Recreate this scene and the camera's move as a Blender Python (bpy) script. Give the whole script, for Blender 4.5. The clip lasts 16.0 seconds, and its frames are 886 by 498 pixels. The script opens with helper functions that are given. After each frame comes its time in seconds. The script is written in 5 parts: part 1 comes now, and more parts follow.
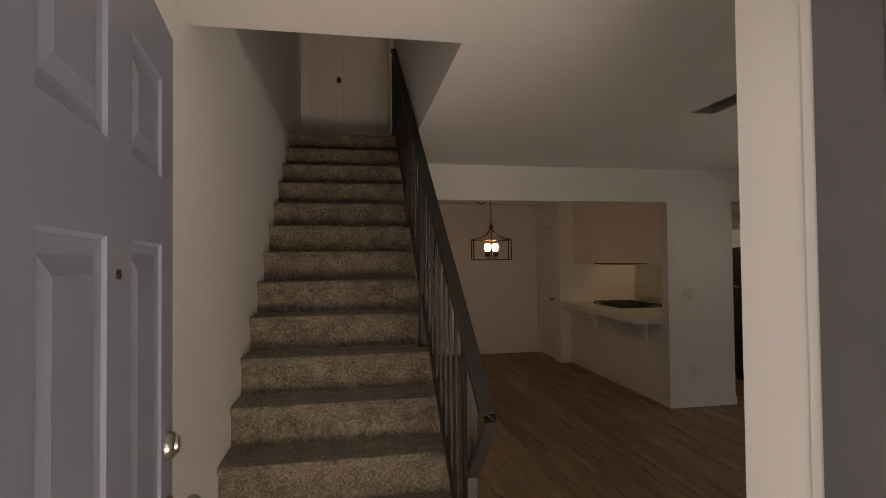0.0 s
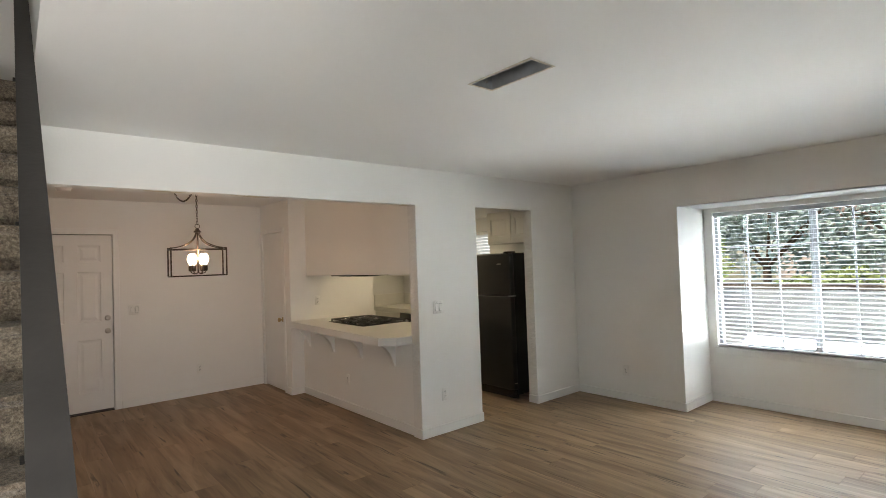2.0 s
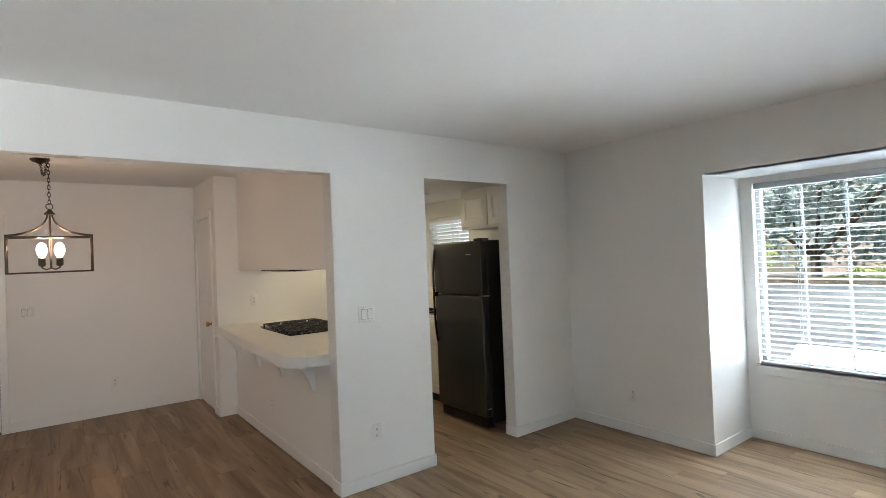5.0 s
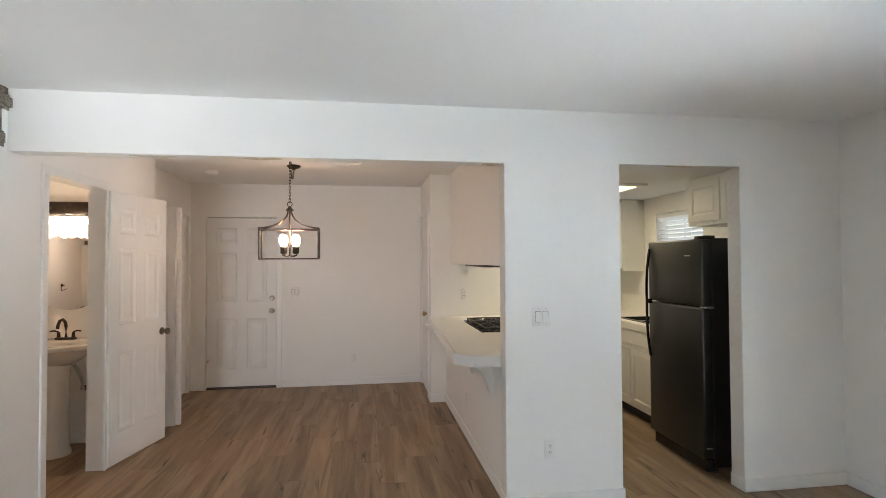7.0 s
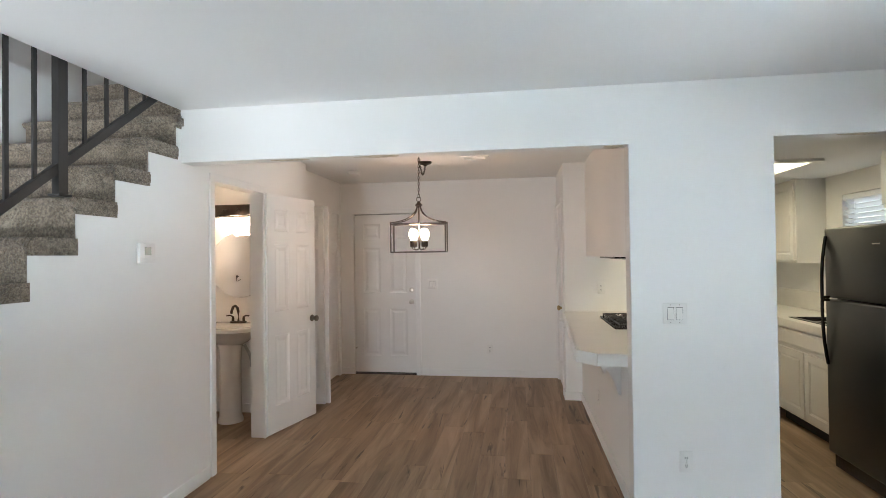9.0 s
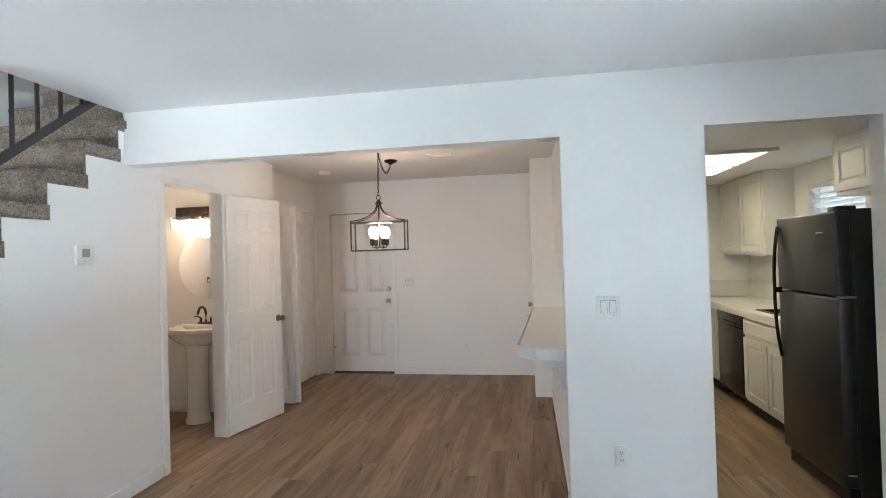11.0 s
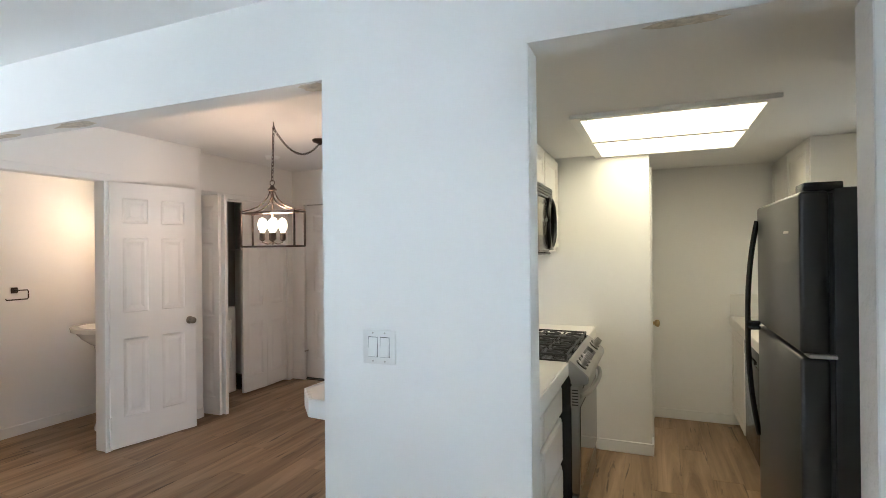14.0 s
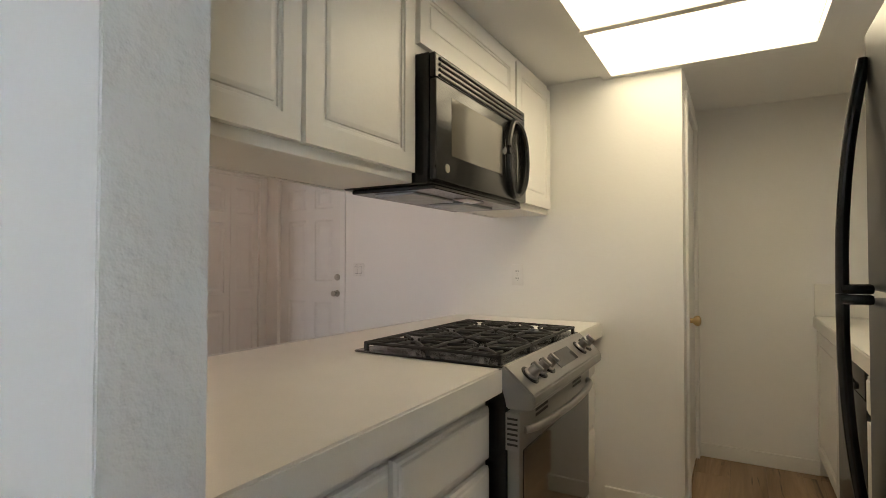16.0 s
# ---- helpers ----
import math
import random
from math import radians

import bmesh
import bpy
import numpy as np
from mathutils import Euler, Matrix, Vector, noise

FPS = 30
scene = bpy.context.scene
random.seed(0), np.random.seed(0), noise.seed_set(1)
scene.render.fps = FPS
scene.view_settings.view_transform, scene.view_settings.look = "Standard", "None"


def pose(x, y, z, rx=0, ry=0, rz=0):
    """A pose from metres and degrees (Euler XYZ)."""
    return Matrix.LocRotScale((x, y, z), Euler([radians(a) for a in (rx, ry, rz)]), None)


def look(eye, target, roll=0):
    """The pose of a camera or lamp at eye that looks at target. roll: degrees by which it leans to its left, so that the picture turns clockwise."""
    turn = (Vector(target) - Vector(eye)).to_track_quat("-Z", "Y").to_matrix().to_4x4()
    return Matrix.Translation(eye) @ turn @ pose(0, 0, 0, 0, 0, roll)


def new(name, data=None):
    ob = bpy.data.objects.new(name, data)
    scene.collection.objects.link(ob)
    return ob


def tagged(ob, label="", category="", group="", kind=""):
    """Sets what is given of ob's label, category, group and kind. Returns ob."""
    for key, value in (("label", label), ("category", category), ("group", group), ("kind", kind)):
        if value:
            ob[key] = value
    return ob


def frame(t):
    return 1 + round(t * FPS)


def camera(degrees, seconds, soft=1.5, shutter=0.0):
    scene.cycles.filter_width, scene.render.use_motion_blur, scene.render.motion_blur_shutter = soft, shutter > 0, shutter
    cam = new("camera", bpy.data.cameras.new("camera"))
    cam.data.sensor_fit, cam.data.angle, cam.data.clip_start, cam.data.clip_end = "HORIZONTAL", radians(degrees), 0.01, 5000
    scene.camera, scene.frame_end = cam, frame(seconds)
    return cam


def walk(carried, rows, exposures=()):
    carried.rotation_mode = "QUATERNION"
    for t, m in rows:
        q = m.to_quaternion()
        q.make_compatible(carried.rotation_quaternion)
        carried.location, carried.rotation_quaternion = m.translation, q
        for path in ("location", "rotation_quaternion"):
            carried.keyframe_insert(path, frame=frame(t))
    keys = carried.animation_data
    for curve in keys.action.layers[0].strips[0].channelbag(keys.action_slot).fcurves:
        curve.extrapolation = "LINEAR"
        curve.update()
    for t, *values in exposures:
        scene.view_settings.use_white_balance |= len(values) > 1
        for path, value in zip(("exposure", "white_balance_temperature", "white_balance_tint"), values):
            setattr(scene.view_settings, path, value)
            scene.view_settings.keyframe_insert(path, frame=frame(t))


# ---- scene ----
cam = camera(81.5, 16.0, soft=0.45)
PATH = [
    (0, (0.14, 0.201, 1.528), (0.487, 2.17, 1.574), -0.6),
    (0.5, (0.219, 0.55, 1.572), (0.764, 2.474, 1.617), -1.3),
    (1, (0.302, 0.826, 1.565), (1.064, 2.675, 1.617), -1.5),
    (1.5, (0.393, 1.121, 1.615), (1.411, 2.842, 1.659), -1.7),
    (2, (0.524, 1.286, 1.572), (1.809, 2.818, 1.627), -2.0),
    (2.5, (0.714, 1.472, 1.579), (2.223, 2.784, 1.618), -2.2),
    (3, (0.883, 1.646, 1.584), (2.521, 2.793, 1.609), -2.0),
    (3.2, (0.946, 1.713, 1.578), (2.607, 2.827, 1.603), -2.0),
    (5.3, (2.022, 1.928, 1.521), (3.091, 3.618, 1.547), -1.9),
    (5.5, (2.1, 1.968, 1.504), (3.077, 3.713, 1.53), -1.5),
    (6, (2.247, 2.018, 1.5), (2.969, 3.883, 1.533), -0.8),
    (6.5, (2.378, 1.971, 1.479), (2.874, 3.908, 1.53), -0.6),
    (7, (2.483, 1.956, 1.511), (2.783, 3.932, 1.557), -0.3),
    (7.5, (2.554, 1.973, 1.518), (2.69, 3.968, 1.555), -0.1),
    (8, (2.588, 1.955, 1.521), (2.531, 3.954, 1.558), -0.0),
    (8.5, (2.646, 1.994, 1.513), (2.43, 3.982, 1.54), -0.2),
    (8.7, (2.67, 2.006, 1.507), (2.405, 3.988, 1.534), -0.3),
    (10.8, (3.066, 2.06, 1.461), (2.74, 4.033, 1.488), -1.5),
    (11, (3.135, 2.086, 1.468), (2.809, 4.059, 1.495), -1.7),
    (11.5, (3.387, 2.156, 1.489), (3.059, 4.129, 1.519), -2.3),
    (12, (3.694, 2.343, 1.494), (3.329, 4.31, 1.504), -2.6),
    (12.5, (3.936, 2.563, 1.496), (3.466, 4.507, 1.496), -2.0),
    (13, (4.117, 2.824, 1.503), (3.533, 4.738, 1.498), -1.0),
    (13.5, (4.287, 3.136, 1.49), (3.603, 5.015, 1.486), -0.7),
    (14, (4.434, 3.459, 1.492), (3.667, 5.306, 1.498), -0.6),
    (14.5, (4.504, 3.781, 1.478), (3.695, 5.61, 1.487), -0.2),
    (15, (4.557, 4.107, 1.442), (3.72, 5.923, 1.461), -0.1),
    (15.5, (4.598, 4.463, 1.397), (3.705, 6.252, 1.425), -0.1),
    (16, (4.614, 4.735, 1.232), (3.622, 6.471, 1.276), 0.1),
]
walk(cam, [(t, look(eye, target, roll)) for t, eye, target, roll in PATH],
     exposures=[(0.0, -1.55, 9600, 25), (0.5, -0.43, 9600, 25), (1.0, 0.30, 8250, 17), (1.5, 0.58, 7650, 14), (2.2, 0.48, 7000, 9), (3.0, 0.28, 6450, 7), (5.5, 0.80, 6650, 10), (8.5, 1.08, 6250, 8), (11.0, 1.17, 5950, 6), (13.5, 1.17, 5950, 7), (15.0, 1.00, 6150, 9), (16.0, 0.76, 6550, 11)])

# ---------------------------------------------------------------- world, sun, large lights
world = bpy.data.worlds.new("sky")
scene.world = world
world.use_nodes = True
wn, wl = world.node_tree.nodes, world.node_tree.links
sky = wn.new("ShaderNodeTexSky")
sky.sky_type = 'NISHITA'
sky.sun_disc = False
sky.sun_elevation = radians(44)
sky.sun_rotation = radians(-33)
wl.new(sky.outputs[0], wn["Background"].inputs[0])
wn["Background"].inputs[1].default_value = 0.15


def lamp(name, kind, energy, color, m, size=0.1, size_y=None):
    d = bpy.data.lights.new(name, kind)
    d.energy, d.color = energy, color
    if kind == 'SUN':
        d.angle = radians(0.6)
    elif kind == 'AREA':
        d.size = size
        if size_y:
            d.shape, d.size_y = 'RECTANGLE', size_y
    else:
        d.shadow_soft_size = size
    ob = new(name, d)
    ob.matrix_world = m
    return ob


sun_from = Vector((-0.55 * math.cos(radians(44)), 0.835 * math.cos(radians(44)), math.sin(radians(44))))
lamp("sun", 'SUN', 4.5, (1.0, 0.95, 0.86), look(sun_from * 30, (0, 0, 0)))
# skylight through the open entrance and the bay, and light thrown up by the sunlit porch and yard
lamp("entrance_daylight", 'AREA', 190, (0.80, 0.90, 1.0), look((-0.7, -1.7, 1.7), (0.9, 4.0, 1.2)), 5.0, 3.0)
lamp("porch_bounce", 'AREA', 270, (0.95, 0.96, 1.0), look((0.7, -0.9, 0.02), (0.9, 3.0, 2.4)), 1.8, 1.4)
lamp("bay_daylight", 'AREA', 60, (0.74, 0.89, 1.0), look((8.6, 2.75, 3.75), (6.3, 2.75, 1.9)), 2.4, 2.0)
lamp("yard_bounce", 'AREA', 1500, (0.80, 0.92, 1.0), look((7.3, 2.75, 0.10), (6.25, 2.75, 1.85)), 2.4, 1.5)
lamp("kitchen_window_daylight", 'AREA', 7, (0.78, 0.90, 1.0), look((6.15, 6.72, 1.95), (5.5, 6.72, 1.50)), 1.1, 1.1)

# ---------------------------------------------------------------- materials


def mat(name, color, rough=0.5, metal=0.0, vary=0.06, scale=3.0, bump=0.0, bump_scale=60.0, fine=0.0, spec=0.5, per_object=0.0):
    """Painted, plastic, metal or stone surface: colour with variation at two scales and a fine relief."""
    m = bpy.data.materials.new(name)
    m.use_nodes = True
    n, l = m.node_tree.nodes, m.node_tree.links
    b = n["Principled BSDF"]
    b.inputs["Roughness"].default_value = rough
    b.inputs["Metallic"].default_value = metal
    b.inputs["Specular IOR Level"].default_value = spec
    tc = n.new("ShaderNodeTexCoord")
    big = n.new("ShaderNodeTexNoise")
    big.inputs["Scale"].default_value = scale
    big.inputs["Detail"].default_value = 5
    l.new(tc.outputs["Object"], big.inputs["Vector"])
    mr = n.new("ShaderNodeMapRange")
    mr.inputs["From Min"].default_value, mr.inputs["From Max"].default_value = 0.3, 0.7
    mr.inputs["To Min"].default_value, mr.inputs["To Max"].default_value = 1 - vary, 1 + vary
    l.new(big.outputs[0], mr.inputs["Value"])
    value = mr.outputs[0]
    if fine:
        sm = n.new("ShaderNodeTexNoise")
        sm.inputs["Scale"].default_value, sm.inputs["Detail"].default_value = bump_scale, 3
        l.new(tc.outputs["Object"], sm.inputs["Vector"])
        mr2 = n.new("ShaderNodeMapRange")
        mr2.inputs["From Min"].default_value, mr2.inputs["From Max"].default_value = 0.3, 0.7
        mr2.inputs["To Min"].default_value, mr2.inputs["To Max"].default_value = 1 - fine, 1 + fine
        l.new(sm.outputs[0], mr2.inputs["Value"])
        mu = n.new("ShaderNodeMath")
        mu.operation = 'MULTIPLY'
        l.new(value, mu.inputs[0]), l.new(mr2.outputs[0], mu.inputs[1])
        value = mu.outputs[0]
    if per_object:
        oi = n.new("ShaderNodeObjectInfo")
        mr3 = n.new("ShaderNodeMapRange")
        mr3.inputs["To Min"].default_value, mr3.inputs["To Max"].default_value = 1 - per_object, 1 + per_object
        l.new(oi.outputs["Random"], mr3.inputs["Value"])
        mu = n.new("ShaderNodeMath")
        mu.operation = 'MULTIPLY'
        l.new(value, mu.inputs[0]), l.new(mr3.outputs[0], mu.inputs[1])
        value = mu.outputs[0]
    mix = n.new("ShaderNodeVectorMath")
    mix.operation = 'SCALE'
    mix.inputs[0].default_value = color
    l.new(value, mix.inputs["Scale"])
    l.new(mix.outputs[0], b.inputs["Base Color"])
    if bump:
        bn = n.new("ShaderNodeTexNoise")
        bn.inputs["Scale"].default_value, bn.inputs["Detail"].default_value = bump_scale, 4
        l.new(tc.outputs["Object"], bn.inputs["Vector"])
        bp = n.new("ShaderNodeBump")
        bp.inputs["Strength"].default_value, bp.inputs["Distance"].default_value = bump, 0.01
        l.new(bn.outputs[0], bp.inputs["Height"])
        l.new(bp.outputs[0], b.inputs["Normal"])
    return m


def emit(name, color, strength):
    m = bpy.data.materials.new(name)
    m.use_nodes = True
    b = m.node_tree.nodes["Principled BSDF"]
    b.inputs["Base Color"].default_value = (0.8, 0.8, 0.8, 1)
    b.inputs["Emission Color"].default_value = (*color, 1)
    b.inputs["Emission Strength"].default_value = strength
    return m


def glass(name, rough=0.0, tint=(1, 1, 1)):
    m = bpy.data.materials.new(name)
    m.use_nodes = True
    b = m.node_tree.nodes["Principled BSDF"]
    b.inputs["Base Color"].default_value = (*tint, 1)
    b.inputs["Roughness"].default_value = rough
    b.inputs["Transmission Weight"].default_value = 1.0
    b.inputs["IOR"].default_value = 1.1
    return m


def wood_floor():
    """Oak-look vinyl plank: long grain, darker streaks and knots, each plank its own shade."""
    m = bpy.data.materials.new("oak_plank")
    m.use_nodes = True
    n, l = m.node_tree.nodes, m.node_tree.links
    b = n["Principled BSDF"]
    b.inputs["Specular IOR Level"].default_value = 0.25
    tc, oi = n.new("ShaderNodeTexCoord"), n.new("ShaderNodeObjectInfo")
    off = n.new("ShaderNodeVectorMath")
    off.operation = 'MULTIPLY_ADD'
    rnd = n.new("ShaderNodeCombineXYZ")
    for i in range(3):
        l.new(oi.outputs["Random"], rnd.inputs[i])
    l.new(rnd.outputs[0], off.inputs[0])
    off.inputs[1].default_value = (17.0, 43.0, 29.0)
    l.new(tc.outputs["Object"], off.inputs[2])

    def grain(sx, sy, detail, rough_, dist):
        mp = n.new("ShaderNodeMapping")
        mp.inputs["Scale"].default_value = (sx, sy, 1)
        l.new(off.outputs[0], mp.inputs["Vector"])
        t = n.new("ShaderNodeTexNoise")
        t.inputs["Scale"].default_value, t.inputs["Detail"].default_value = 1.0, detail
        t.inputs["Roughness"].default_value, t.inputs["Distortion"].default_value = rough_, dist
        l.new(mp.outputs[0], t.inputs["Vector"])
        return t.outputs[0]

    g1, g2, g3 = grain(9, 0.75, 5, 0.6, 0.9), grain(75, 1.6, 5, 0.6, 0.3), grain(20, 1.7, 4, 0.55, 1.0)
    ramp = n.new("ShaderNodeValToRGB")
    e = ramp.color_ramp.elements
    e[0].position, e[0].color = 0.28, (0.160, 0.100, 0.059, 1)
    e[1].position, e[1].color = 0.72, (0.43, 0.297, 0.187, 1)
    mid = e.new(0.5)
    mid.color = (0.290, 0.196, 0.120, 1)
    l.new(g1, ramp.inputs[0])
    fine = n.new("ShaderNodeMapRange")
    fine.inputs["From Min"].default_value, fine.inputs["From Max"].default_value = 0.3, 0.7
    fine.inputs["To Min"].default_value, fine.inputs["To Max"].default_value = 0.95, 1.04
    l.new(g2, fine.inputs["Value"])
    shade = n.new("ShaderNodeMapRange")
    shade.inputs["To Min"].default_value, shade.inputs["To Max"].default_value = 0.89, 1.10
    l.new(oi.outputs["Random"], shade.inputs["Value"])
    streak = n.new("ShaderNodeMapRange")
    streak.inputs["From Min"].default_value, streak.inputs["From Max"].default_value = 0.30, 0.385
    streak.inputs["To Min"].default_value, streak.inputs["To Max"].default_value = 0.34, 1.0
    l.new(g3, streak.inputs["Value"])
    last = None
    for v in (fine, shade, streak):
        if last is None:
            last = v.outputs[0]
            continue
        mu = n.new("ShaderNodeMath")
        mu.operation = 'MULTIPLY'
        l.new(last, mu.inputs[0]), l.new(v.outputs[0], mu.inputs[1])
        last = mu.outputs[0]
    sc = n.new("ShaderNodeVectorMath")
    sc.operation = 'SCALE'
    l.new(ramp.outputs[0], sc.inputs[0]), l.new(last, sc.inputs["Scale"])
    l.new(sc.outputs[0], b.inputs["Base Color"])
    rr = n.new("ShaderNodeMapRange")
    rr.inputs["To Min"].default_value, rr.inputs["To Max"].default_value = 0.36, 0.50
    l.new(g2, rr.inputs["Value"]), l.new(rr.outputs[0], b.inputs["Roughness"])
    bp = n.new("ShaderNodeBump")
    bp.inputs["Strength"].default_value, bp.inputs["Distance"].default_value = 0.12, 0.002
    l.new(g2, bp.inputs["Height"]), l.new(bp.outputs[0], b.inputs["Normal"])
    return m


def carpet_material():
    """Speckled beige-grey cut pile."""
    m = bpy.data.materials.new("carpet")
    m.use_nodes = True
    n, l = m.node_tree.nodes, m.node_tree.links
    b = n["Principled BSDF"]
    b.inputs["Roughness"].default_value = 0.95
    b.inputs["Specular IOR Level"].default_value = 0.1
    b.inputs["Sheen Weight"].default_value = 0.25
    tc = n.new("ShaderNodeTexCoord")
    t1, t2 = n.new("ShaderNodeTexNoise"), n.new("ShaderNodeTexNoise")
    t1.inputs["Scale"].default_value, t1.inputs["Detail"].default_value, t1.inputs["Roughness"].default_value = 70, 5, 0.85
    t2.inputs["Scale"].default_value, t2.inputs["Detail"].default_value = 10, 4
    for t in (t1, t2):
        l.new(tc.outputs["Object"], t.inputs["Vector"])
    ad = n.new("ShaderNodeMath")
    ad.operation = 'MULTIPLY_ADD'
    l.new(t2.outputs[0], ad.inputs[0])
    ad.inputs[1].default_value = 0.30
    l.new(t1.outputs[0], ad.inputs[2])
    ramp = n.new("ShaderNodeValToRGB")
    e = ramp.color_ramp.elements
    e[0].position, e[0].color = 0.48, (0.065, 0.051, 0.037, 1)
    e[1].position, e[1].color = 0.80, (0.42, 0.35, 0.268, 1)
    k = e.new(0.63)
    k.color = (0.195, 0.154, 0.111, 1)
    l.new(ad.outputs[0], ramp.inputs[0]), l.new(ramp.outputs[0], b.inputs["Base Color"])
    bp = n.new("ShaderNodeBump")
    bp.inputs["Strength"].default_value, bp.inputs["Distance"].default_value = 0.9, 0.012
    l.new(ad.outputs[0], bp.inputs["Height"]), l.new(bp.outputs[0], b.inputs["Normal"])
    return m


M = dict(
    wall=mat("wall_paint", (0.84, 0.83, 0.805), 0.62, vary=0.015, scale=1.4, bump=0.06, bump_scale=70, spec=0.3),
    ceil=mat("ceiling_paint", (0.84, 0.835, 0.82), 0.75, vary=0.015, scale=1.0, bump=0.06, bump_scale=60, spec=0.2),
    trim=mat("white_trim_paint", (0.83, 0.825, 0.805), 0.32, vary=0.015, scale=6, bump=0.02, bump_scale=30),
    door=mat("white_door_paint", (0.80, 0.79, 0.77), 0.38, vary=0.02, scale=5, bump=0.03, bump_scale=45),
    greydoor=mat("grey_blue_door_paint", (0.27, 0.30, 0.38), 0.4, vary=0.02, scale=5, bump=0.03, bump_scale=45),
    cab=mat("cabinet_paint", (0.80, 0.78, 0.73), 0.35, vary=0.02, scale=5, bump=0.04, bump_scale=50),
    ctop=mat("countertop_laminate", (0.78, 0.76, 0.71), 0.3, vary=0.02, scale=8, fine=0.015, bump_scale=300),
    floor=wood_floor(),
    carpet=carpet_material(),
    sub=mat("subfloor", (0.06, 0.045, 0.03), 0.9),
    rail=mat("dark_railing_paint", (0.026, 0.023, 0.021), 0.5, vary=0.2, scale=12, bump=0.08, bump_scale=60),
    bronze=mat("oiled_bronze", (0.06, 0.045, 0.035), 0.38, metal=0.8, vary=0.25, scale=25, bump=0.05, bump_scale=90),
    nickel=mat("satin_nickel", (0.52, 0.49, 0.44), 0.28, metal=1.0, vary=0.06, scale=20),
    darknickel=mat("dark_antique_nickel", (0.20, 0.17, 0.14), 0.3, metal=1.0, vary=0.08, scale=20),
    brass=mat("aged_brass", (0.48, 0.36, 0.19), 0.3, metal=1.0, vary=0.1, scale=20),
    black=mat("black_gloss_plastic", (0.012, 0.012, 0.013), 0.22, vary=0.15, scale=4),
    fridge=mat("black_textured_enamel", (0.014, 0.0145, 0.014), 0.32, vary=0.1, scale=3, bump=0.05, bump_scale=260, spec=0.55),
    iron=mat("cast_iron", (0.018, 0.018, 0.018), 0.55, vary=0.2, scale=30, bump=0.15, bump_scale=150),
    steel=mat("stainless_steel", (0.37, 0.36, 0.345), 0.33, metal=1.0, vary=0.05, scale=6),
    darksteel=mat("dark_stainless", (0.10, 0.10, 0.10), 0.25, metal=0.7, vary=0.08, scale=8),
    darkglass=mat("dark_oven_glass", (0.01, 0.01, 0.01), 0.06, vary=0.0, spec=0.8),
    plastic=mat("white_plastic", (0.80, 0.79, 0.76), 0.3, vary=0.01, scale=10),
    porcelain=mat("porcelain", (0.82, 0.80, 0.77), 0.12, vary=0.01, scale=6),
    slot=mat("dark_slot", (0.03, 0.03, 0.03), 0.6),
    galv=mat("galvanised_sheet", (0.50, 0.51, 0.52), 0.42, metal=0.8, vary=0.15, scale=18),
    patch=mat("chipped_plaster", (0.66, 0.60, 0.50), 0.8, vary=0.2, scale=40, bump=0.5, bump_scale=60),
    knockdown=mat("knockdown_plaster", (0.78, 0.77, 0.745), 0.65, vary=0.02, scale=6, bump=0.9, bump_scale=24, spec=0.35),
    closet=mat("closet_grey_brown", (0.42, 0.39, 0.35), 0.8, vary=0.05, scale=3, bump=0.1, bump_scale=80),
    # white slats, their backlit shade put into a grey base colour
    blind=mat("backlit_slat_vinyl", (0.42, 0.44, 0.47), 0.4, vary=0.02, scale=5),
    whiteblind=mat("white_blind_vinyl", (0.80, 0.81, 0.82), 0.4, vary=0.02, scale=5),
    # window frame colour darkened to carry the shade of a backlit white frame
    alu=mat("darkened_frame_alu", (0.24, 0.25, 0.265), 0.4, vary=0.03, scale=10),
    pane=glass("window_glass"),
    clear=glass("lamp_glass"),
    mirror=mat("mirror_silver", (0.9, 0.9, 0.9), 0.02, metal=1.0, vary=0.0),
    bulb=emit("glowing_bulb", (1.0, 0.80, 0.56), 8.0),
    vanity=emit("frosted_glowing_shade", (1.0, 0.82, 0.60), 6.0),
    tube=emit("light_diffuser", (1.0, 0.85, 0.57), 2.75),
    stucco=mat("exterior_stucco", (0.50, 0.46, 0.40), 0.9, vary=0.08, scale=2, bump=0.5, bump_scale=90),
    greymetal=mat("grey_security_door_metal", (0.14, 0.145, 0.155), 0.45, vary=0.08, scale=8, bump=0.05, bump_scale=40),
    concrete=mat("porch_concrete", (0.42, 0.40, 0.37), 0.85, vary=0.12, scale=3, fine=0.08, bump=0.2, bump_scale=80),
    soil=mat("dry_lawn", (0.16, 0.15, 0.08), 0.95, vary=0.3, scale=1.5, fine=0.3, bump=0.5, bump_scale=40),
    fence=mat("pale_block_wall", (0.24, 0.25, 0.265), 0.8, vary=0.08, scale=3, bump=0.1, bump_scale=40, per_object=0.06),
    # tree leaves paled and blued: haze and overexposure put into the colour
    leaf=mat("leaf_hazed_green", (0.34, 0.42, 0.38), 0.6, vary=0.45, scale=5, per_object=0.1),
    leaf2=mat("hedge_green", (0.28, 0.33, 0.11), 0.6, vary=0.45, scale=6),
    bark=mat("bark", (0.12, 0.09, 0.065), 0.9, vary=0.3, scale=14, bump=0.6, bump_scale=30),
    roof=mat("shingle_brown", (0.20, 0.14, 0.11), 0.85, vary=0.2, scale=8, bump=0.3, bump_scale=40),
    housewall=mat("neighbour_wall", (0.66, 0.55, 0.49), 0.9, vary=0.06, scale=2, bump=0.2, bump_scale=60),
)

# ---------------------------------------------------------------- building helpers


